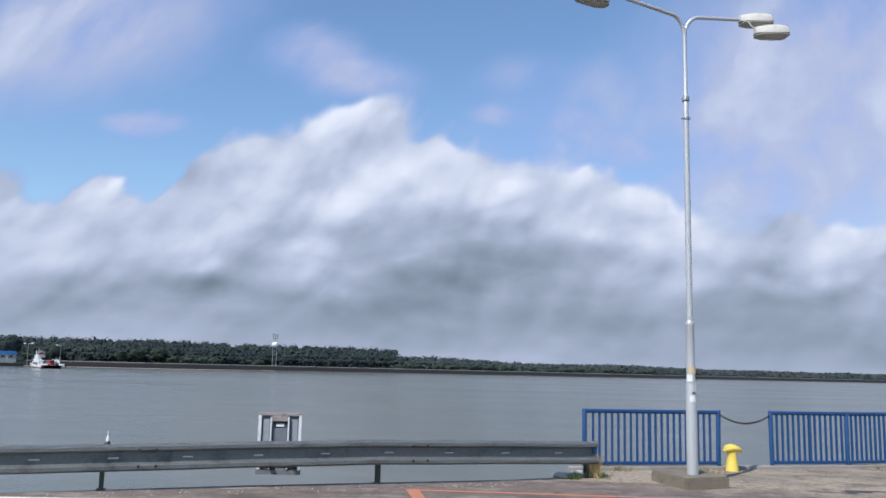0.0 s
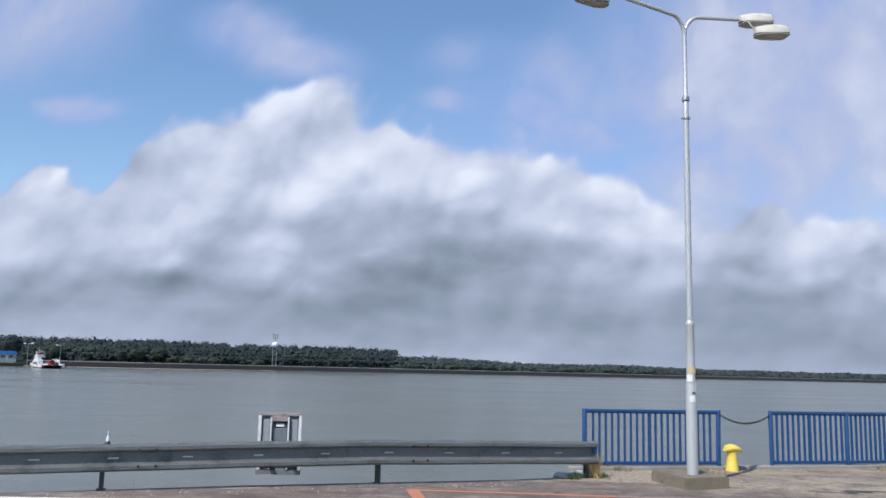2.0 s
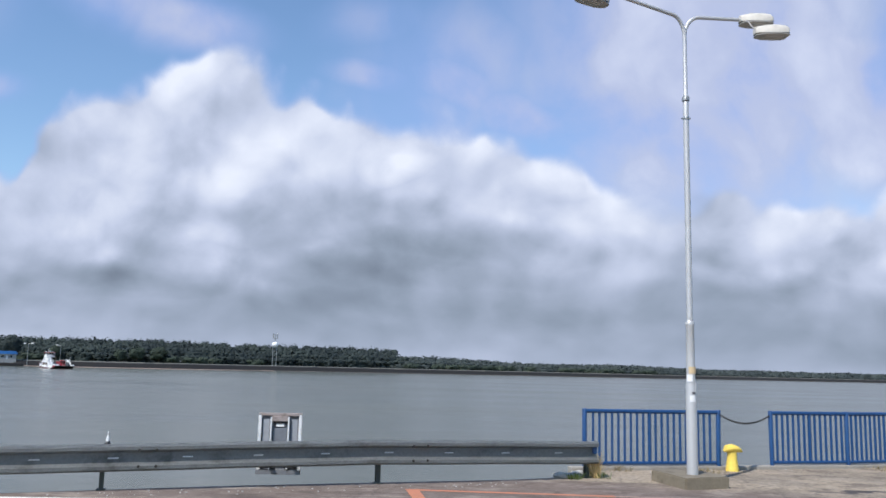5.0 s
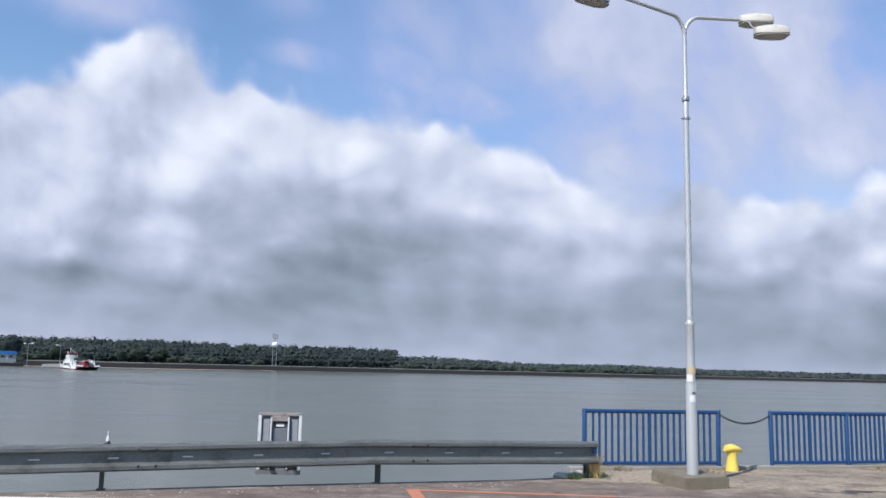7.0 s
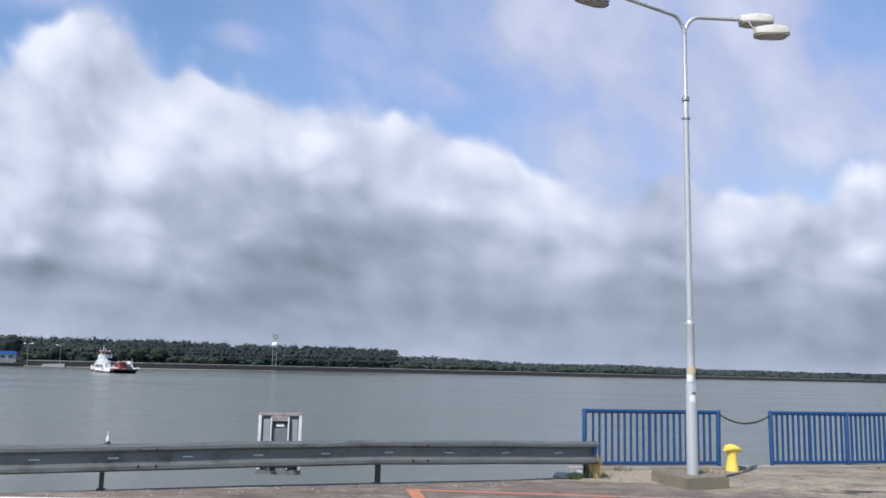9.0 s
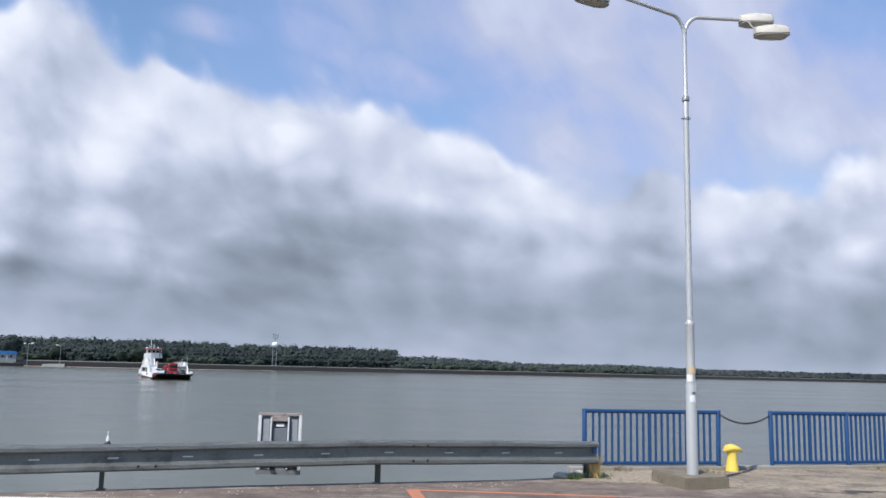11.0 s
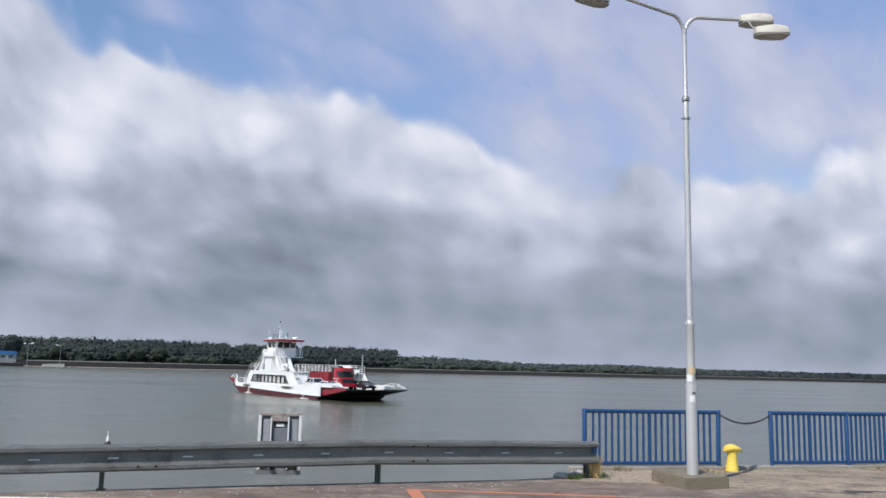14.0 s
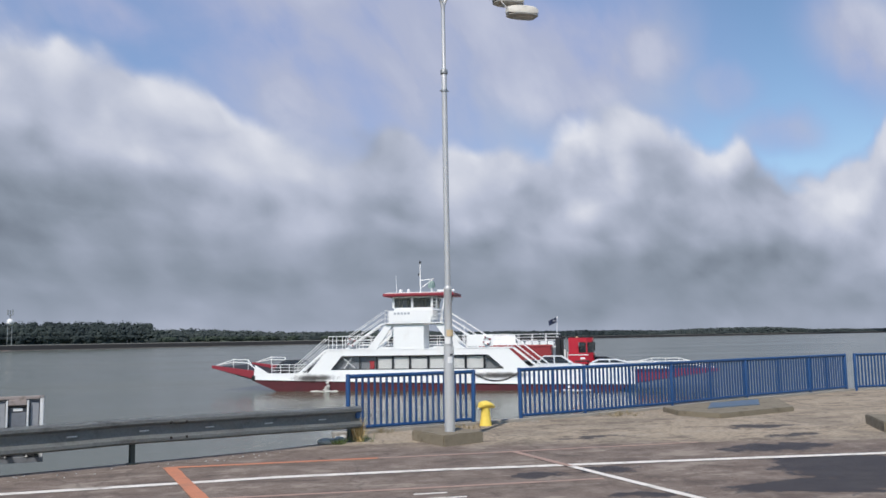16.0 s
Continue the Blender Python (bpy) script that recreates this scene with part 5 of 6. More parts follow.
def build_ferry():
    ob = thing("ferry", Matrix(), "white and red double-ended river car ferry with a tall wheelhouse", "ferry")
    # hull
    hull = part("hull", prism(B(), [(-11.6, -1.5), (12.2, -1.5), (16.3, 0.02), (16.3, 0.74), (-16.3, 0.74), (-16.3, 0.5)], -5.0, 5.0), RED_SHIP, ob, "dark red lower hull")
    part("bow_underside", prism(B(), [(12.4, -1.44), (16.32, -0.02), (16.32, 0.5), (12.9, 0.5)], -4.9, 4.9), BLACK_HULL, hull, "black underside of the bow")
    part("deck", box(B(), -16.3, 16.3, -4.86, 4.86, 0.745, 0.79), DECK_GREY, ob, "worn grey car deck")
    for s in (-1, 1):
        y0, y1 = (-5.03, -4.86) if s < 0 else (4.86, 5.03)
        part("bulwark", prism(B(), [(-16.3, 0.58), (-6.0, 0.34), (8.0, 0.10), (16.45, 0.04), (16.45, 1.58), (13.2, 1.52), (9.0, 1.38), (8.0, 1.18), (-10.8, 1.12), (-11.2, 1.12), (-14.9, 1.12), (-15.4, 1.42), (-16.1, 1.84)], y0, y1), WHITE_SHIP, ob)
        part("rubbing_strake", prism(B(), [(-15.6, 0.56), (-6.0, 0.34), (8.0, 0.10), (16.4, 0.04), (16.4, 0.14), (8.0, 0.20), (-6.0, 0.44), (-15.6, 0.66)], s * 5.03 - 0.06, s * 5.03 + 0.06), WHITE_SHIP, ob)
        part("draught_mark", box(B(), 10.9, 11.3, s * 5.006 - 0.005, s * 5.006 + 0.005, -0.25, -0.05), STICKER_WHITE, hull, "small pale draught mark")
    part("fender_tyre", lathe(B(), [(0.12, -0.08), (0.22, -0.09), (0.25, 0.0), (0.22, 0.09), (0.12, 0.08)], 14, pose(-16.2, -5.0, 0.72, 90, 0, 30)), RUBBER, ob, "black tyre fender")
    # ramps
    bow = part("bow_ramp", prism(B(), [(16.3, 0.05), (23.1, 1.02), (23.1, 1.14), (16.3, 0.80)], -4.35, 4.35), BLACK_HULL, ob, "dark steel bow ramp lowered over the water")
    stern = part("stern_ramp", prism(B(), [(-16.3, 0.45), (-20.4, 1.60), (-20.4, 1.72), (-16.3, 0.82)], -4.35, 4.35), BLACK_HULL, ob, "raised dark steel stern ramp")
    for s in (-1, 1):
        y0, y1 = (s * 4.47 - 0.1, s * 4.47 + 0.1)
        part("side_plate", prism(B(), [(16.3, 0.12), (23.1, 1.04), (23.1, 1.24 if s < 0 else 1.16), (16.3, 1.30 if s < 0 else 1.0)], y0, y1), RED_ROOF if s < 0 else BLACK_HULL, bow, "red side plate" if s < 0 else "")
        part("side_plate", prism(B(), [(-16.3, 0.62), (-20.4, 1.62), (-20.4, 1.86), (-16.3, 1.34)], y0, y1), RED_ROOF, stern, "red side plate")
        part("wing", prism(B(), [(16.4, 1.25), (19.6, 1.27), (17.9, 1.6), (16.4, 1.62)], s * 4.72 - 0.08, s * 4.72 + 0.08), WHITE_SHIP, bow, "white bulwark wing")
        for h, e in ((0.30, 0.4), (0.56, 0.0)):
            part("hoop_rail", pipe(B(), [(16.6, s * 4.45, 1.5), (18.4, s * 4.45, 1.28 + h), (20.8, s * 4.45, 1.28 + h), (22.8 - e, s * 4.45, 1.3)], 0.035, 6), WHITE_SHIP, bow)
        for x in (18.4, 19.6, 20.8):
            part("hoop_post", tube(B(), (x, s * 4.45, 1.25), (x, s * 4.45, 1.83), 0.03, n=6), WHITE_SHIP, bow)
        for h in (0.30, 0.56):
            part("hoop_rail", pipe(B(), [(-16.4, s * 4.45, 1.55), (-17.0, s * 4.45, 1.75 + h), (-18.4, s * 4.45, 1.85 + h * 0.9), (-20.0, s * 4.45, 1.86)], 0.035, 6), WHITE_SHIP, stern)
        for x in (-17.0, -18.4):
            part("hoop_post", tube(B(), (x, s * 4.45, 1.4), (x, s * 4.45, 2.33), 0.03, n=6), WHITE_SHIP, stern)
        # side rails of the open deck ends
        railing(ob, [(-14.6, s * 4.9, 1.12), (-11.4, s * 4.9, 1.12)], 0.75, 3, 0.8)
    # passenger house on the starboard side
    house = part("deckhouse", prism(B(), [(-11.0, 0.8), (8.1, 0.8), (6.0, 3.0), (-9.3, 3.0)], -4.55, -2.6), WHITE_SHIP, ob)
    skin = B()
    prism(skin, [(-11.35, 1.0), (8.45, 1.0), (8.02, 1.40), (-11.0, 1.40)], -5.0, -4.55)
    prism(skin, [(-9.98, 2.54), (6.78, 2.54), (6.22, 3.06), (-9.46, 3.16)], -5.0, -4.55)
    prism(skin, [(-11.0, 1.40), (-9.12, 1.40), (-8.17, 2.54), (-9.98, 2.54)], -5.0, -4.55)
    prism(skin, [(5.79, 1.40), (8.02, 1.40), (6.78, 2.54), (4.47, 2.54)], -5.0, -4.55)
    part("side_wall", skin, WHITE_SHIP, house)
    part("roof_deck", prism(B(), [(-9.7, 3.06), (6.5, 3.06), (6.5, 3.14), (-9.7, 3.14)], -5.03, -2.4), WHITE_SHIP, house)
    # board's grey stands for the unlit saloon and reflections in its panes
    part("saloon_back", prism(B(), [(-9.5, 1.2), (6.2, 1.2), (4.9, 2.7), (-8.6, 2.7)], -4.60, -4.552), SIGN_GREY, house, "grey board toned for the dim saloon behind glass")
    cuts = [-9.1, -6.6, -5.1, -3.7, -2.2, -0.6, 0.95, 2.6, 4.2, 5.77]
    topx = [-8.15] + cuts[1:-1] + [4.45]
    for i in range(9):
        g = 0.05
        o = [(cuts[i] + g, 1.44), (cuts[i + 1] - g, 1.44), (topx[i + 1] - g, 2.50), (topx[i] + g, 2.50)]
        if i == 8:
            o = [(cuts[8] + g, 1.44), (cuts[9] - 0.1, 1.44), (topx[9] - g, 2.50), (topx[8] + g, 2.50)]
        win = part("window", prism(B(), o, -4.93, -4.91), CLEAR_GLASS, house)
        cut = 0.12
        if 1 < i < 9:
            part("curtain", box(B(), cuts[i] + cut, min(cuts[i + 1], topx[i + 1]) - cut, -4.80, -4.77, 1.42, 2.42 if i % 2 else 2.30), CURTAIN, win, "pale curtain behind glass")
        elif i == 1:
            part("curtain", box(B(), -5.75, -5.35, -4.80, -4.77, 1.42, 2.1), RED_CLOTH, win, "dark red curtain behind glass")
        else:
            part("brace", obox(obox(B(), pose(-7.7, -4.80, 1.95, 0, -52, 0), 1.2, 0.04, 0.10), pose(-7.6, -4.80, 1.95, 0, 40, 0), 1.3, 0.04, 0.10), WHITE_SHIP, win)
    for i, x in enumerate(cuts[1:-1]):
        part("mullion", box(B(), x - 0.055, x + 0.055, -4.985, -4.88, 1.39, 2.55), DARK_TRIM, house)
    frame_bars = B()
    prism(frame_bars, [(-9.16, 1.38), (5.85, 1.38), (5.78, 1.45), (-9.10, 1.45)], -5.012, -4.9)
    prism(frame_bars, [(-8.22, 2.49), (4.55, 2.49), (4.47, 2.56), (-8.15, 2.56)], -5.012, -4.9)
    prism(frame_bars, [(-9.16, 1.40), (-9.05, 1.40), (-8.10, 2.54), (-8.21, 2.54)], -5.010, -4.9)
    prism(frame_bars, [(5.74, 1.40), (5.85, 1.40), (4.53, 2.54), (4.42, 2.54)], -5.010, -4.9)
    part("window_frame", frame_bars, DARK_TRIM, house, "black window surround")
    part("vent", lathe(B(), [(0.10, 3.1), (0.10, 3.25), (0.24, 3.27), (0.24, 3.33), (0.05, 3.38)], 14, pose(-4.0, -4.7, 0)), DARK_TRIM, house, "dark mushroom vent", soft=True)
    part("exhaust_stain", prism(B(), [(-13.2, 0.30), (-8.2, 0.30), (-8.2, 1.11), (-13.2, 1.11)], -5.105, -5.10), SOOT, hull, "sooty exhaust stain on the hull")
    part("exhaust_stain", prism(B(), [(2.2, 0.55), (8.6, 0.55), (8.6, 1.15), (2.2, 1.11)], -5.105, -5.10), SOOT, hull, "sooty exhaust stain on the hull")
    # upper deck rails
    railing(ob, [(-5.6, -4.95, 3.14), (-9.4, -4.95, 3.14), (-9.4, -2.6, 3.14)], 1.1, 3, 1.3)
    railing(ob, [(2.4, -4.95, 3.10), (6.2, -4.95, 3.10)], 1.1, 3, 1.2)
    railing(ob, [(2.4, -2.6, 3.10), (6.3, -2.6, 3.10)], 1.1, 3, 1.2)
    part("rail_screen", box(B(), 2.75, 4.95, -5.02, -4.99, 3.25, 4.2), WHITE_SHIP, ob, "white sheet screen on the rail")
    lifebuoy(ob, -7.3, -5.05, 3.72)
    lifebuoy(ob, 4.45, -5.1, 3.72)
    # tower
    tower = part("tower", box(B(), -3.6, -0.95, -5.0, -2.7, 3.1, 5.2), WHITE_SHIP, ob)
    for y0, y1 in ((-5.0, -4.72), (-2.98, -2.7)):
        part("leg", prism(B(), [(-5.95, 3.1), (-5.10, 3.1), (-3.62, 5.2), (-4.30, 5.2)], y0, y1), WHITE_SHIP, tower)
        part("leg", prism(B(), [(2.45, 3.1), (1.55, 3.1), (0.0, 5.2), (0.68, 5.2)], y0, y1), WHITE_SHIP, tower)
    for x0, x1 in ((-4.9, -3.5), (-0.15, 1.3)):
        part("tie_beam", box(B(), x0, x1, -5.0, -4.72, 3.1, 3.28), WHITE_SHIP, tower)
    wing = part("wing_deck", box(B(), -4.35, 0.75, -5.15, -0.7, 5.2, 5.33, 0.02), WHITE_SHIP, ob)
    # dark strip on the deck edge stands for the line of shade below
    part("shade_strip", box(B(), -4.25, 0.65, -5.17, -5.15, 5.205, 5.25), DARK_TRIM, wing)
    part("name_board", box(B(), -3.95, -0.30, -5.17, -5.13, 5.36, 6.36), WHITE_SHIP, ob, "white wing screen with faded grey lettering")
    for x0, x1 in ((-3.5, -3.3), (-3.2, -3.0), (-2.9, -2.7), (-2.6, -2.4), (-2.3, -2.1)):
        part("lettering_bar", box(B(), x0, x1, -5.178, -5.17, 6.02, 6.20), LETTER_GREY, ob, "grey painted bar")
    railing(ob, [(-3.95, -5.1, 5.33), (-4.3, -5.1, 5.33), (-4.3, -0.75, 5.33), (0.7, -0.75, 5.33), (0.7, -5.1, 5.33), (-0.3, -5.1, 5.33)], 1.05, 3, 1.0)
    # wheelhouse
    wh = part("wheelhouse", prism(B(), [(-3.55, 5.33), (-0.35, 5.33), (-0.20, 6.62), (-3.62, 6.62)], -4.65, -1.5), WHITE_SHIP, ob)
    part("window", prism(B(), [(-3.60, 6.62), (-0.22, 6.62), (-0.02, 7.5), (-3.72, 7.5)], -4.58, -1.57), GLASS, wh, "dark tinted wheelhouse windows")
    part("helm_core", box(B(), -2.6, -1.0, -3.9, -2.3, 6.5, 7.4), DARK_TRIM, wh, "dark wheelhouse interior")
    for x in (-3.66, -2.0, -0.28):
        for y in (-4.66, -1.56):
            part("mullion", box(B(), x - 0.09, x + 0.09, y - 0.02, y + 0.07, 6.6, 7.56), WHITE_SHIP, wh)
    for y in (-3.6, -2.5):
        for x in (-3.72, -0.14):
            part("mullion", box(B(), x - 0.04, x + 0.06, y - 0.06, y + 0.06, 6.6, 7.56), WHITE_SHIP, wh)
    part("lintel", box(B(), -3.78, 0.06, -4.68, -1.5, 7.46, 7.6), WHITE_SHIP, wh)
    roof = part("roof", box(B(), -4.5, 1.7, -5.15, -0.95, 7.58, 7.86, 0.09), RED_ROOF, ob, "red-edged wheelhouse roof")
    part("roof_top", box(B(), -4.3, 1.5, -4.95, -1.15, 7.85, 7.92, 0.02), WHITE_SHIP, roof)
    part("brace", obox(obox(B(), pose(0.72, -4.9, 6.45, 0, 10, 0), 0.10, 0.10, 2.3), pose(0.72, -1.1, 6.45, 0, 10, 0), 0.10, 0.10, 2.3), WHITE_SHIP, roof)
    ld = part("ladder", pipe(pipe(B(), [(-0.2, -4.85, 5.4), (-0.2, -4.85, 7.7)], 0.03, 6), [(0.2, -4.85, 5.4), (0.2, -4.85, 7.7)], 0.03, 6), WHITE_SHIP, ob)
    for i in range(7):
        part("rung", tube(B(), (-0.2, -4.85, 5.6 + i * 0.3), (0.2, -4.85, 5.6 + i * 0.3), 0.02, n=6), WHITE_SHIP, ld)
    mast = part("mast", tube(B(), (-1.46, -3.7, 7.9), (-1.46, -3.7, 10.5), 0.06, 0.04), WHITE_SHIP, ob)
    part("yard", tube(B(), (-1.46, -3.7, 9.0), (-0.3, -3.7, 9.1), 0.035), WHITE_SHIP, mast)
    part("stay", tube(B(), (-1.46, -3.7, 8.3), (-0.3, -3.7, 9.1), 0.03), WHITE_SHIP, mast)
    part("masthead_light", lathe(B(), [(0.06, 10.45), (0.09, 10.5), (0.09, 10.65), (0.03, 10.7)], 10, pose(-1.46, -3.7, 0)), DARK_TRIM, mast)
    part("masthead_light", lathe(B(), [(0.05, 9.4), (0.08, 9.45), (0.08, 9.6), (0.03, 9.65)], 10, pose(-1.56, -3.7, 0)), DARK_TRIM, mast)
    # grey-green radar dome on the roof, with its stand
    part("radar_dome", lathe(B(), [(0.30, 8.35), (0.34, 8.55), (0.25, 8.9), (0.08, 9.0)], 14, pose(-0.6, -3.0, 0)), surface("antenna_green", (0.22, 0.30, 0.27), 0.6), ob, "grey-green domed antenna", soft=True)
    part("dome_stand", tube(B(), (-0.6, -3.0, 7.9), (-0.6, -3.0, 8.4), 0.08), WHITE_SHIP, ob)
    part("radar_scanner", box(box(B(), -0.3, 1.3, -2.2, -1.9, 8.12, 8.26, 0.04), 0.35, 0.65, -2.2, -1.9, 7.9, 8.14), WHITE_SHIP, ob)
    for x, y in ((-3.4, -4.6), (0.9, -4.4)):
        part("whip_antenna", tube(B(), (x, y, 7.9), (x, y, 9.4), 0.025, 0.015, 6), WHITE_SHIP, ob)
    for x in (-3.0, -2.3):
        part("searchlight", lathe(B(), [(0.1, 7.9), (0.14, 8.0), (0.14, 8.15), (0.06, 8.2)], 12, pose(x, -4.7, 0)), WHITE_SHIP, ob)
    # stairs
    stair(ob, 4.4, 3.12, 1.0, 5.3, -4.9, -4.1)
    stair(ob, -8.0, 3.12, -4.7, 5.3, -4.9, -4.1)
    stair(ob, 9.4, 0.8, 6.5, 3.1, -4.9, -4.1)
    stair(ob, -12.6, 0.8, -9.8, 3.1, -4.9, -4.1)
    # port gallery
    gal = part("gallery", box(B(), -9.2, 10.2, 3.5, 5.0, 2.95, 3.1, 0.02), WHITE_SHIP, ob, "white raised side gallery")
    for x in (-9, -6.2, -3.4, -0.6, 2.2, 5.0, 7.6, 10.0):
        part("post", box(B(), x - 0.09, x + 0.09, 4.7, 4.9, 0.8, 2.96), WHITE_SHIP, gal)
    for x in (8.0, 8.5, 9.0, 9.5):
        part("post", box(B(), x - 0.05, x + 0.05, 4.75, 4.85, 1.2, 2.96), WHITE_SHIP, gal)
    part("end_plate", prism(B(), [(10.0, 0.8), (12.3, 0.8), (10.2, 3.1), (9.9, 3.1)], 4.75, 4.95), WHITE_SHIP, gal)
    part("end_plate", prism(B(), [(-9.0, 0.8), (-11.3, 0.8), (-9.2, 3.1), (-8.9, 3.1)], 4.75, 4.95), WHITE_SHIP, gal)
    for y in (3.6, 4.92):
        railing(ob, [(-9.1, y, 3.1), (10.1, y, 3.1)], 1.1, 4, 1.25)
    railing(ob, [(10.1, 3.6, 3.1), (10.1, 4.92, 3.1)], 1.1, 4, 1.2)
    part("rail_screen", box(B(), 2.6, 5.9, 4.88, 4.9, 3.2, 4.15), WHITE_SHIP, ob, "white sheet screen on the rail")
    for x in (6.2, 6.9, 7.6, 8.3, 9.0):
        part("seat", box(B(), x, x + 0.5, 4.2, 4.5, 3.1, 3.55, 0.05), WHITE_SHIP, gal)
    fl = part("flagpole", tube(B(), (9.8, 4.7, 3.1), (9.9, 4.7, 5.85), 0.04, 0.03), WHITE_SHIP, ob)
    bm = B()
    prev = None
    for i in range(7):
        x = 9.86 - i * 0.13
        y = 4.7 + 0.08 * math.sin(i * 1.1)
        cur = (bm.verts.new((x, y, 5.75 - i * 0.05)), bm.verts.new((x, y, 5.30 - i * 0.06)))
        if prev:
            bm.faces.new((prev[0], cur[0], cur[1], prev[1]))
        prev = cur
    bmesh.ops.solidify(bm, geom=bm.faces[:], thickness=0.01)
    part("flag", bm, FLAG_CLOTH, fl, "small dark and white flag")
    part("light_mast", tube(B(), (1.0, 4.7, 3.1), (1.0, 4.7, 5.2), 0.05, 0.04), WHITE_SHIP, ob)
    # churned water at the near propeller and stem
    bm = B()
    rnd = random.Random(11)
    for x0, x1, n in ((-9.75, -9.35, 34), (-10.9, -8.6, 12), (9.5, 13.0, 20)):
        for i in range(n):
            s = rnd.uniform(0.04, 0.13)
            bmesh.ops.create_icosphere(bm, subdivisions=1, radius=s, matrix=Matrix.Translation((rnd.uniform(x0, x1), -5.0 - abs(rnd.gauss(0, 0.25)), -0.43 + (abs(rnd.gauss(0, 0.36)) if n == 34 else 0.0))) @ Matrix.Diagonal((1.4 if n == 34 else 3.5, 1, 0.8, 1)))
    tagged(part("foam", bm, FOAM, ob), "white churned water along the hull", kind="stuff")
    return ob


def wheel(ob, x, y, z, r, w):
    ty = part("wheel", lathe(B(), [(r * 0.6, -w / 2), (r * 0.95, -w / 2), (r, -w * 0.35), (r, w * 0.35), (r * 0.95, w / 2), (r * 0.6, w / 2)], 18, pose(x, y, z, 90, 0, 0)), RUBBER, ob, soft=True)
    part("rim", lathe(B(), [(r * 0.58, -w * 0.42), (r * 0.6, -w * 0.46), (r * 0.6, w * 0.46), (r * 0.58, w * 0.42)], 14, pose(x, y, z, 90, 0, 0)), GALV, ty)


def build_truck():
    """Origin on the deck under the rear of the load, front towards +x."""
    ob = thing("tipper_truck", Matrix(), "bright red tipper lorry standing on the ferry deck", "truck")
    part("chassis", box(B(), 0.3, 9.6, -0.5, 0.5, 0.65, 1.0), DARK_TRIM, ob)
    body = part("tipper_body", prism(B(), [(0.0, 1.15), (6.4, 1.15), (6.4, 2.35), (0.0, 2.30)], -1.22, 1.22), TIPPER_RED, ob, "faded red tipping body")
    for x in (0.1, 1.6, 3.1, 4.7, 6.25):
        part("rib", box(B(), x - 0.07, x + 0.07, -1.29, -1.22, 1.15, 2.38), TIPPER_RED, body)
    part("top_rail", box(box(B(), 0, 6.4, -1.28, -1.18, 2.3, 2.42, 0.02), 0, 6.4, 1.18, 1.28, 2.3, 2.42, 0.02), TIPPER_RED, body)
    part("tarpaulin", box(B(), 0.2, 6.2, -1.15, 1.15, 2.3, 2.46, 0.06), surface("tarp", (0.30, 0.10, 0.08), 0.9, grain=8, broad=1), body, "rolled reddish tarpaulin")
    cr = part("crane", obox(obox(obox(B(), pose(7.0, 0, 2.0), 0.5, 1.9, 2.2, 0.1), pose(7.1, 0.3, 3.0, 0, 25, 0), 0.3, 0.4, 0.6, 0.05), pose(7.35, -0.75, 1.8), 0.25, 0.3, 2.3, 0.05), DARK_TRIM, ob, "dark folded loading crane")
    part("exhaust", tube(B(), (7.7, -0.9, 1.0), (7.7, -0.9, 3.05), 0.08), GALV, cr)
    plan = [(7.85, -1.22), (9.45, -1.22), (10.02, -0.85), (10.15, -0.4), (10.15, 0.4), (10.02, 0.85), (9.45, 1.22), (7.85, 1.22)]
    upper = [(7.9 + (x - 7.85) * 0.95, y * 0.95) for x, y in plan]
    cab = part("cab", prism(prism(B(), plan, 0.75, 1.72, "z"), upper, 2.62, 3.02, "z"), TRUCK_RED, ob)
    part("cab_back", box(B(), 7.9, 8.75, -1.19, 1.19, 1.70, 2.64), TRUCK_RED, cab)
    part("windscreen", prism(B(), [(8.85, -1.17), (9.40, -1.17), (9.95, -0.82), (10.06, -0.4), (10.06, 0.4), (9.95, 0.82), (9.40, 1.17), (8.85, 1.17)], 1.70, 2.63, "z"), GLASS, cab, "dark wrapped cab glazing")
    part("cab_interior", box(B(), 8.75, 9.3, -0.9, 0.9, 1.7, 2.3, 0.1), DARK_TRIM, cab, "dark cab interior")
    for s in (-1, 1):
        part("pillar", obox(B(), pose(9.46, s * 1.15, 2.17), 0.10, 0.10, 0.96), TRUCK_RED, cab)
    part("grille", box(B(), 10.10, 10.20, -0.95, 0.95, 0.95, 1.5, 0.02), DARK_TRIM, cab)
    part("bumper", box(B(), 9.85, 10.25, -1.24, 1.24, 0.45, 0.9, 0.06), TRUCK_RED, cab)
    for s in (-1, 1):
        part("stripe", box(B(), 7.9, 9.6, s * 1.23 - 0.006, s * 1.23 + 0.006, 1.50, 1.58), STICKER_WHITE, cab, "white stripe")
        part("door_logo", box(B(), 8.9, 9.3, s * 1.23 - 0.006, s * 1.23 + 0.006, 1.15, 1.32), STICKER_WHITE, cab, "pale square emblem")
        part("mirror", box(B(), 10.05, 10.2, s * 1.42 - 0.1, s * 1.42 + 0.1, 1.9, 2.5, 0.03), DARK_TRIM, cab)
        part("headlight", box(B(), 10.18, 10.24, s * 0.85 - 0.2, s * 0.85 + 0.2, 0.62, 0.8, 0.02), STICKER_WHITE, cab)
        part("wing", box(B(), 8.4, 9.7, s * 1.12 - 0.14, s * 1.12 + 0.14, 0.95, 1.05, 0.03), DARK_TRIM, cab)
    part("sun_visor", prism(B(), [(9.95, 2.62), (10.28, 2.50), (10.28, 2.56), (9.95, 2.74)], -0.85, 0.85), DARK_TRIM, cab)
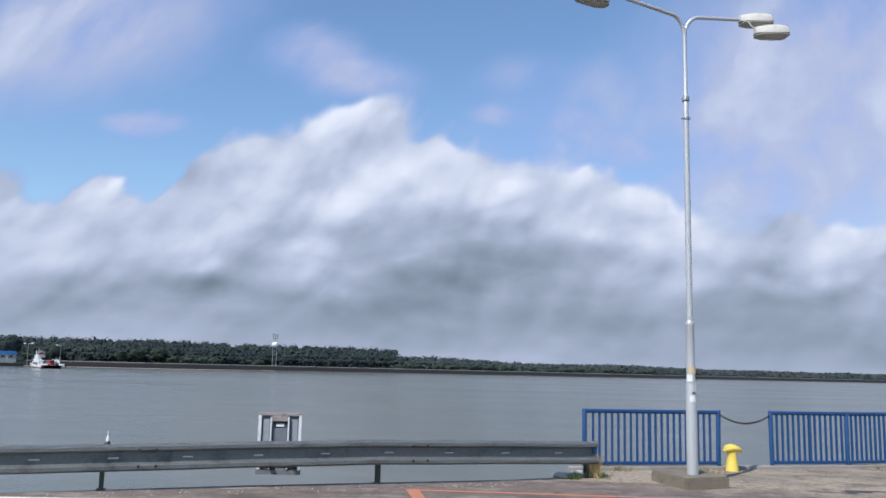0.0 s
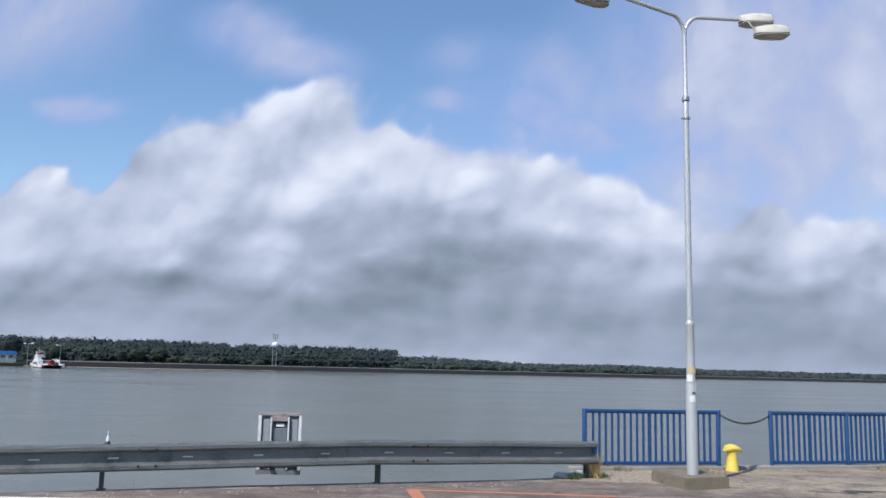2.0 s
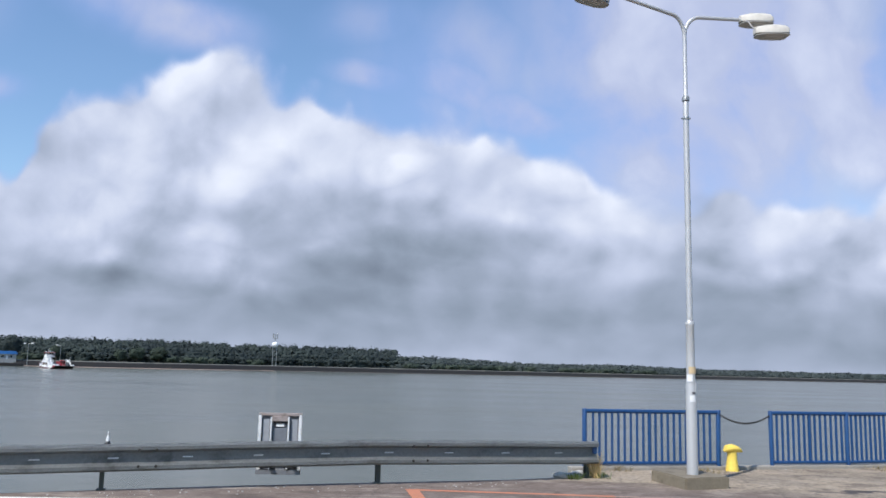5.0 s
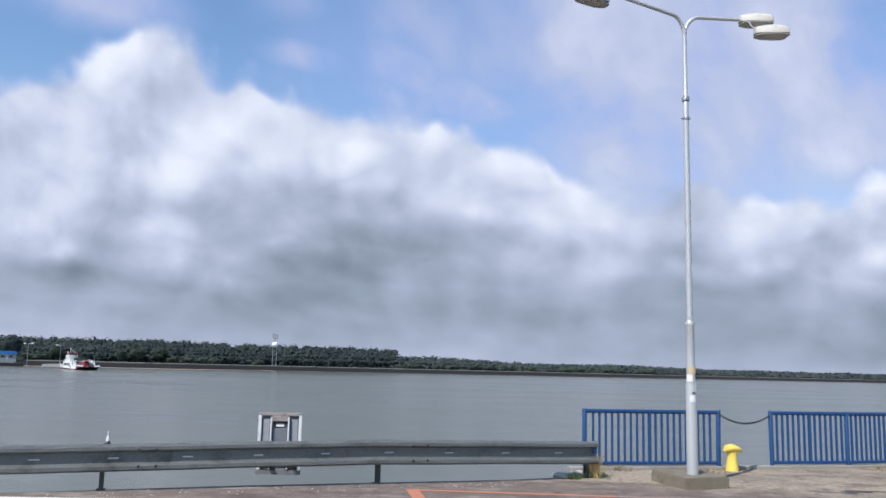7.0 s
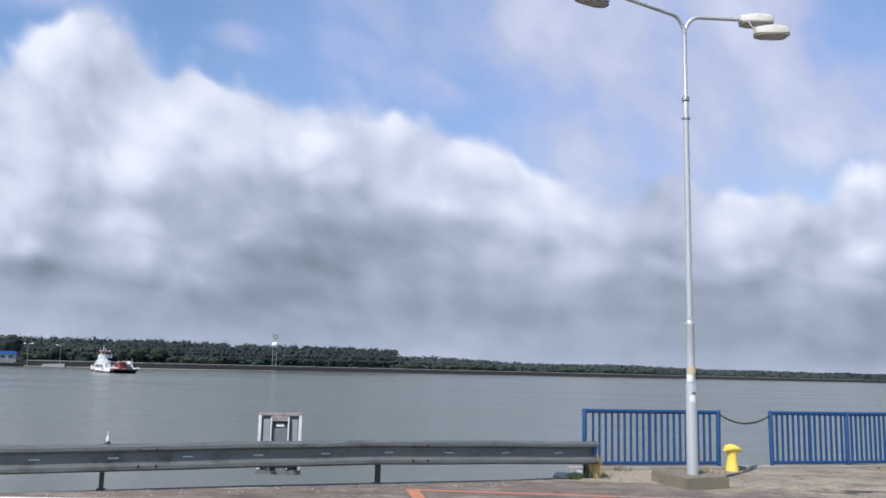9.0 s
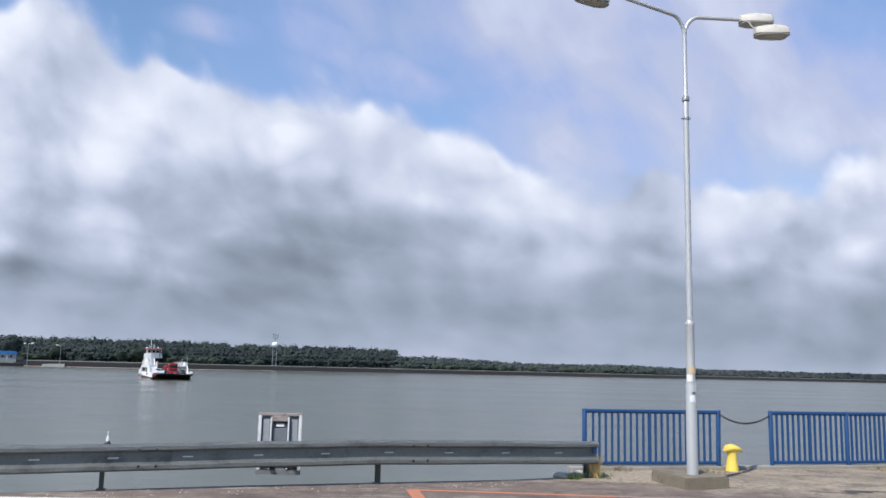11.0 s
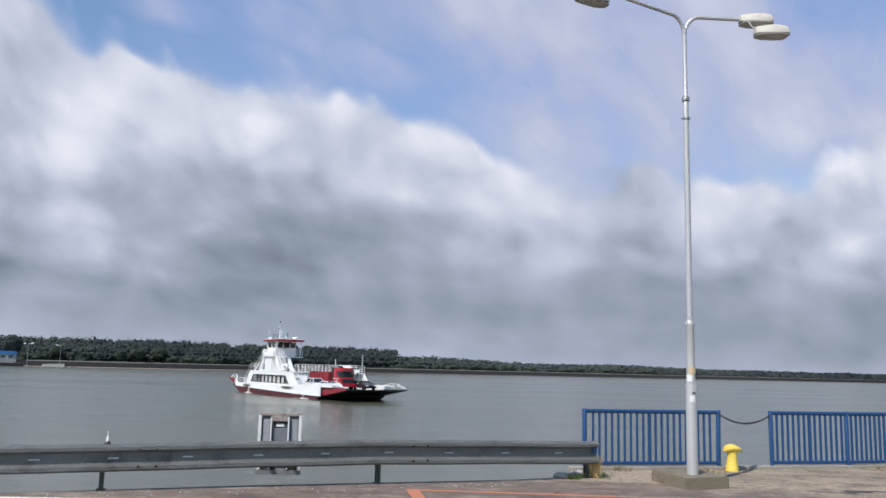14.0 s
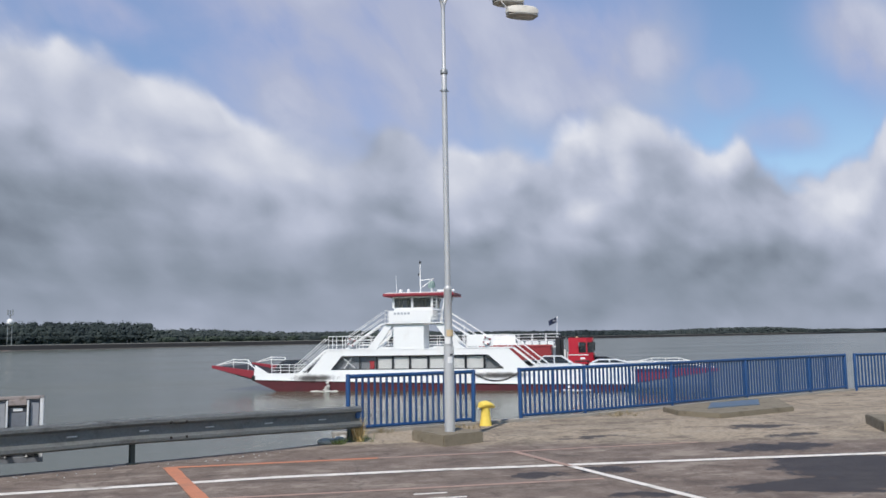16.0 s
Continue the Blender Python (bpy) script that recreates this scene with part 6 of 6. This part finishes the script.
    part("roof_beacon", lathe(B(), [(0.1, 2.95), (0.11, 3.1), (0.04, 3.14)], 12, pose(8.6, 0.6, 0)), STICKER_YELLOW, cab)
    for x in (1.4, 2.8, 9.0):
        for s in (-1, 1):
            wheel(ob, x, s * 1.02, 0.5, 0.5, 0.34)
    return ob


def build_car(paint, label, suv=0.0):
    """Origin on the deck under its middle, front towards +x."""
    ob = thing("car", Matrix(), label, "car", "cars on the ferry")
    h = 1.44 + suv
    bm = prism(B(), [(-2.15, 0.35), (2.1, 0.32), (2.18, 0.62), (1.95, 0.80), (0.95, 0.95), (-1.9, 0.98), (-2.12, 0.85)], -0.86, 0.86)
    bmesh.ops.bevel(bm, geom=bm.edges[:], offset=0.09, segments=2, affect="EDGES")
    body = part("body", bm, paint, ob, soft=True)
    cab = B()
    for x0, x1, z0, z1, w0, w1 in ((-1.85, 1.05, 0.93, h - 0.06, 0.80, 0.62),):
        vs = [cab.verts.new(p) for p in ((x0, -w0, z0), (x1, -w0, z0), (x1, w0, z0), (x0, w0, z0), (x0 + 0.55, -w1, z1), (x1 - 0.9, -w1, z1), (x1 - 0.9, w1, z1), (x0 + 0.55, w1, z1))]
        for f in ((0, 1, 5, 4), (1, 2, 6, 5), (2, 3, 7, 6), (3, 0, 4, 7), (4, 5, 6, 7), (3, 2, 1, 0)):
            cab.faces.new([vs[i] for i in f])
    part("glasshouse", cab, GLASS, ob, "dark car windows")
    part("cabin_fill", box(B(), -1.2, 0.3, -0.55, 0.55, 0.8, 1.2, 0.1), DARK_TRIM, ob, "dark car interior")
    part("roof", box(B(), -1.36, 0.22, -0.66, 0.66, h - 0.08, h, 0.03), paint, body)
    for s in (-1, 1):
        for (xa, za, xb, zb) in ((-1.85, 0.94, -1.32, h - 0.05), (-0.4, 0.94, -0.45, h - 0.05), (1.05, 0.93, 0.17, h - 0.05)):
            part("pillar", tube(B(), (xa, s * 0.81, za), (xb, s * 0.63, zb), 0.045, n=6), paint, body)
        part("headlight", box(B(), 1.98, 2.12, s * 0.62 - 0.16, s * 0.62 + 0.16, 0.62, 0.76, 0.03), STICKER_WHITE, body)
        part("mirror", box(B(), 0.75, 0.92, s * 0.95 - 0.09, s * 0.95 + 0.09, 0.95, 1.08, 0.03), paint, body)
        for x in (-1.3, 1.35):
            wheel(ob, x, s * 0.78, 0.32, 0.32, 0.2)
    return ob


def build_gull():
    """Origin in the middle of the body, beak towards -x."""
    ob = thing("gull", Matrix(), "white gull with dark raised wings in flight", "bird")
    body = part("body", lathe(B(), [(0.01, -0.24), (0.05, -0.17), (0.075, -0.05), (0.07, 0.08), (0.03, 0.22), (0.012, 0.30)], 10, pose(0, 0, 0, 0, 90, 0)), RADOME, ob, soft=True)
    part("beak", tube(B(), (-0.23, 0, 0), (-0.29, 0, -0.01), 0.014, 0.004, 6), STICKER_YELLOW, body)
    for s in (-1, 1):
        wing = B()
        for (x0, x1, y0, y1, z0, z1) in ((-0.10, 0.10, 0.04, 0.30, 0.03, 0.24), (-0.07, 0.11, 0.30, 0.56, 0.24, 0.34)):
            lo = [wing.verts.new(p) for p in ((x0, s * y0, z0), (x1, s * y0, z0), (x1 + 0.04, s * y1, z1), (x0 + 0.08, s * y1, z1))]
            wing.faces.new(lo)
        bmesh.ops.solidify(wing, geom=wing.faces[:], thickness=0.015)
        part("wing", wing, CAR_DARK, ob, "dark grey wing")
    return ob


gull = build_gull()
ferry = build_ferry()
truck = build_truck()
car_a = build_car(CAR_WHITE, "white estate car standing on the ferry deck", 0.12)
car_b = build_car(CAR_WHITE, "white low car standing near the ferry's bow", -0.22)
car_c = build_car(CAR_DARK, "dark saloon car standing on the ferry's stern deck")
car_d = build_car(CAR_DARK, "dark car standing on the ferry's fore deck", -0.12)


def motions():
    # seconds, place on the water and heading of the ferry
    course = [(0.0, -211.5, 455.0, -55.5), (2.0, -211.4, 454.9, -55.5), (3.5, -210.0, 454.0, -55.8), (4.2, -205.8, 448.8, -55.6), (5.5, -194.5, 434.0, -54.5), (7.0, -177.1, 415.4, -54.0), (8.0, -155.5, 380.5, -54.5), (9.0, -131.6, 341.5, -56.0),
              (10.3, -97.5, 278.0, -62.0), (11.5, -66.5, 217.6, -66.2), (12.0, -57.0, 199.0, -67.2), (12.5, -47.8, 180.5, -66.5), (13.0, -40.0, 166.5, -65.8), (13.5, -31.2, 150.5, -63.8), (14.0, -20.7, 129.5, -56.8), (14.5, -8.9, 112.4, -48.3),
              (15.0, 2.6, 96.7, -43.2), (15.4, 10.75, 88.2, -36.2), (15.7, 16.0, 80.6, -30.5), (16.0, 21.4, 73.4, -26.5)]
    k = 0.9
    ride = [(t, pose(x * k, y * k, EYE[2] - 4.0 * k, 0, 0, h)) for t, x, y, h in course]
    for ob in (ferry, truck, car_a, car_b, car_c, car_d):
        ob.scale = (k, k, k)
    walk(ferry, ride)
    for ob, local in ((truck, pose(3.15, 0.75, 0.79)), (car_a, pose(10.35, -2.75, 0.79)), (car_b, pose(14.9, -2.75, 0.79, 0, 0, 1)), (car_c, pose(-12.95, -2.15, 0.79)), (car_d, pose(14.0, 2.9, 0.79, 0, 0, -1))):
        local.translation *= k
        walk(ob, [(t, m @ local) for t, m in ride])
    walk(gull, [(0.0, pose(560, 70, 60)), (8.4, pose(62, 64, 26, 0, 0, 8)), (8.5, pose(13.8, 60.0, 15.24, 0, -10, 18)), (8.6, pose(-46, 52, 22, 0, 0, 8)), (16.0, pose(-560, 40, 60))])
    walk(clouds, [(t, pose(x, y, EYE[2])) for t, x, y in DRIFT])


motions()
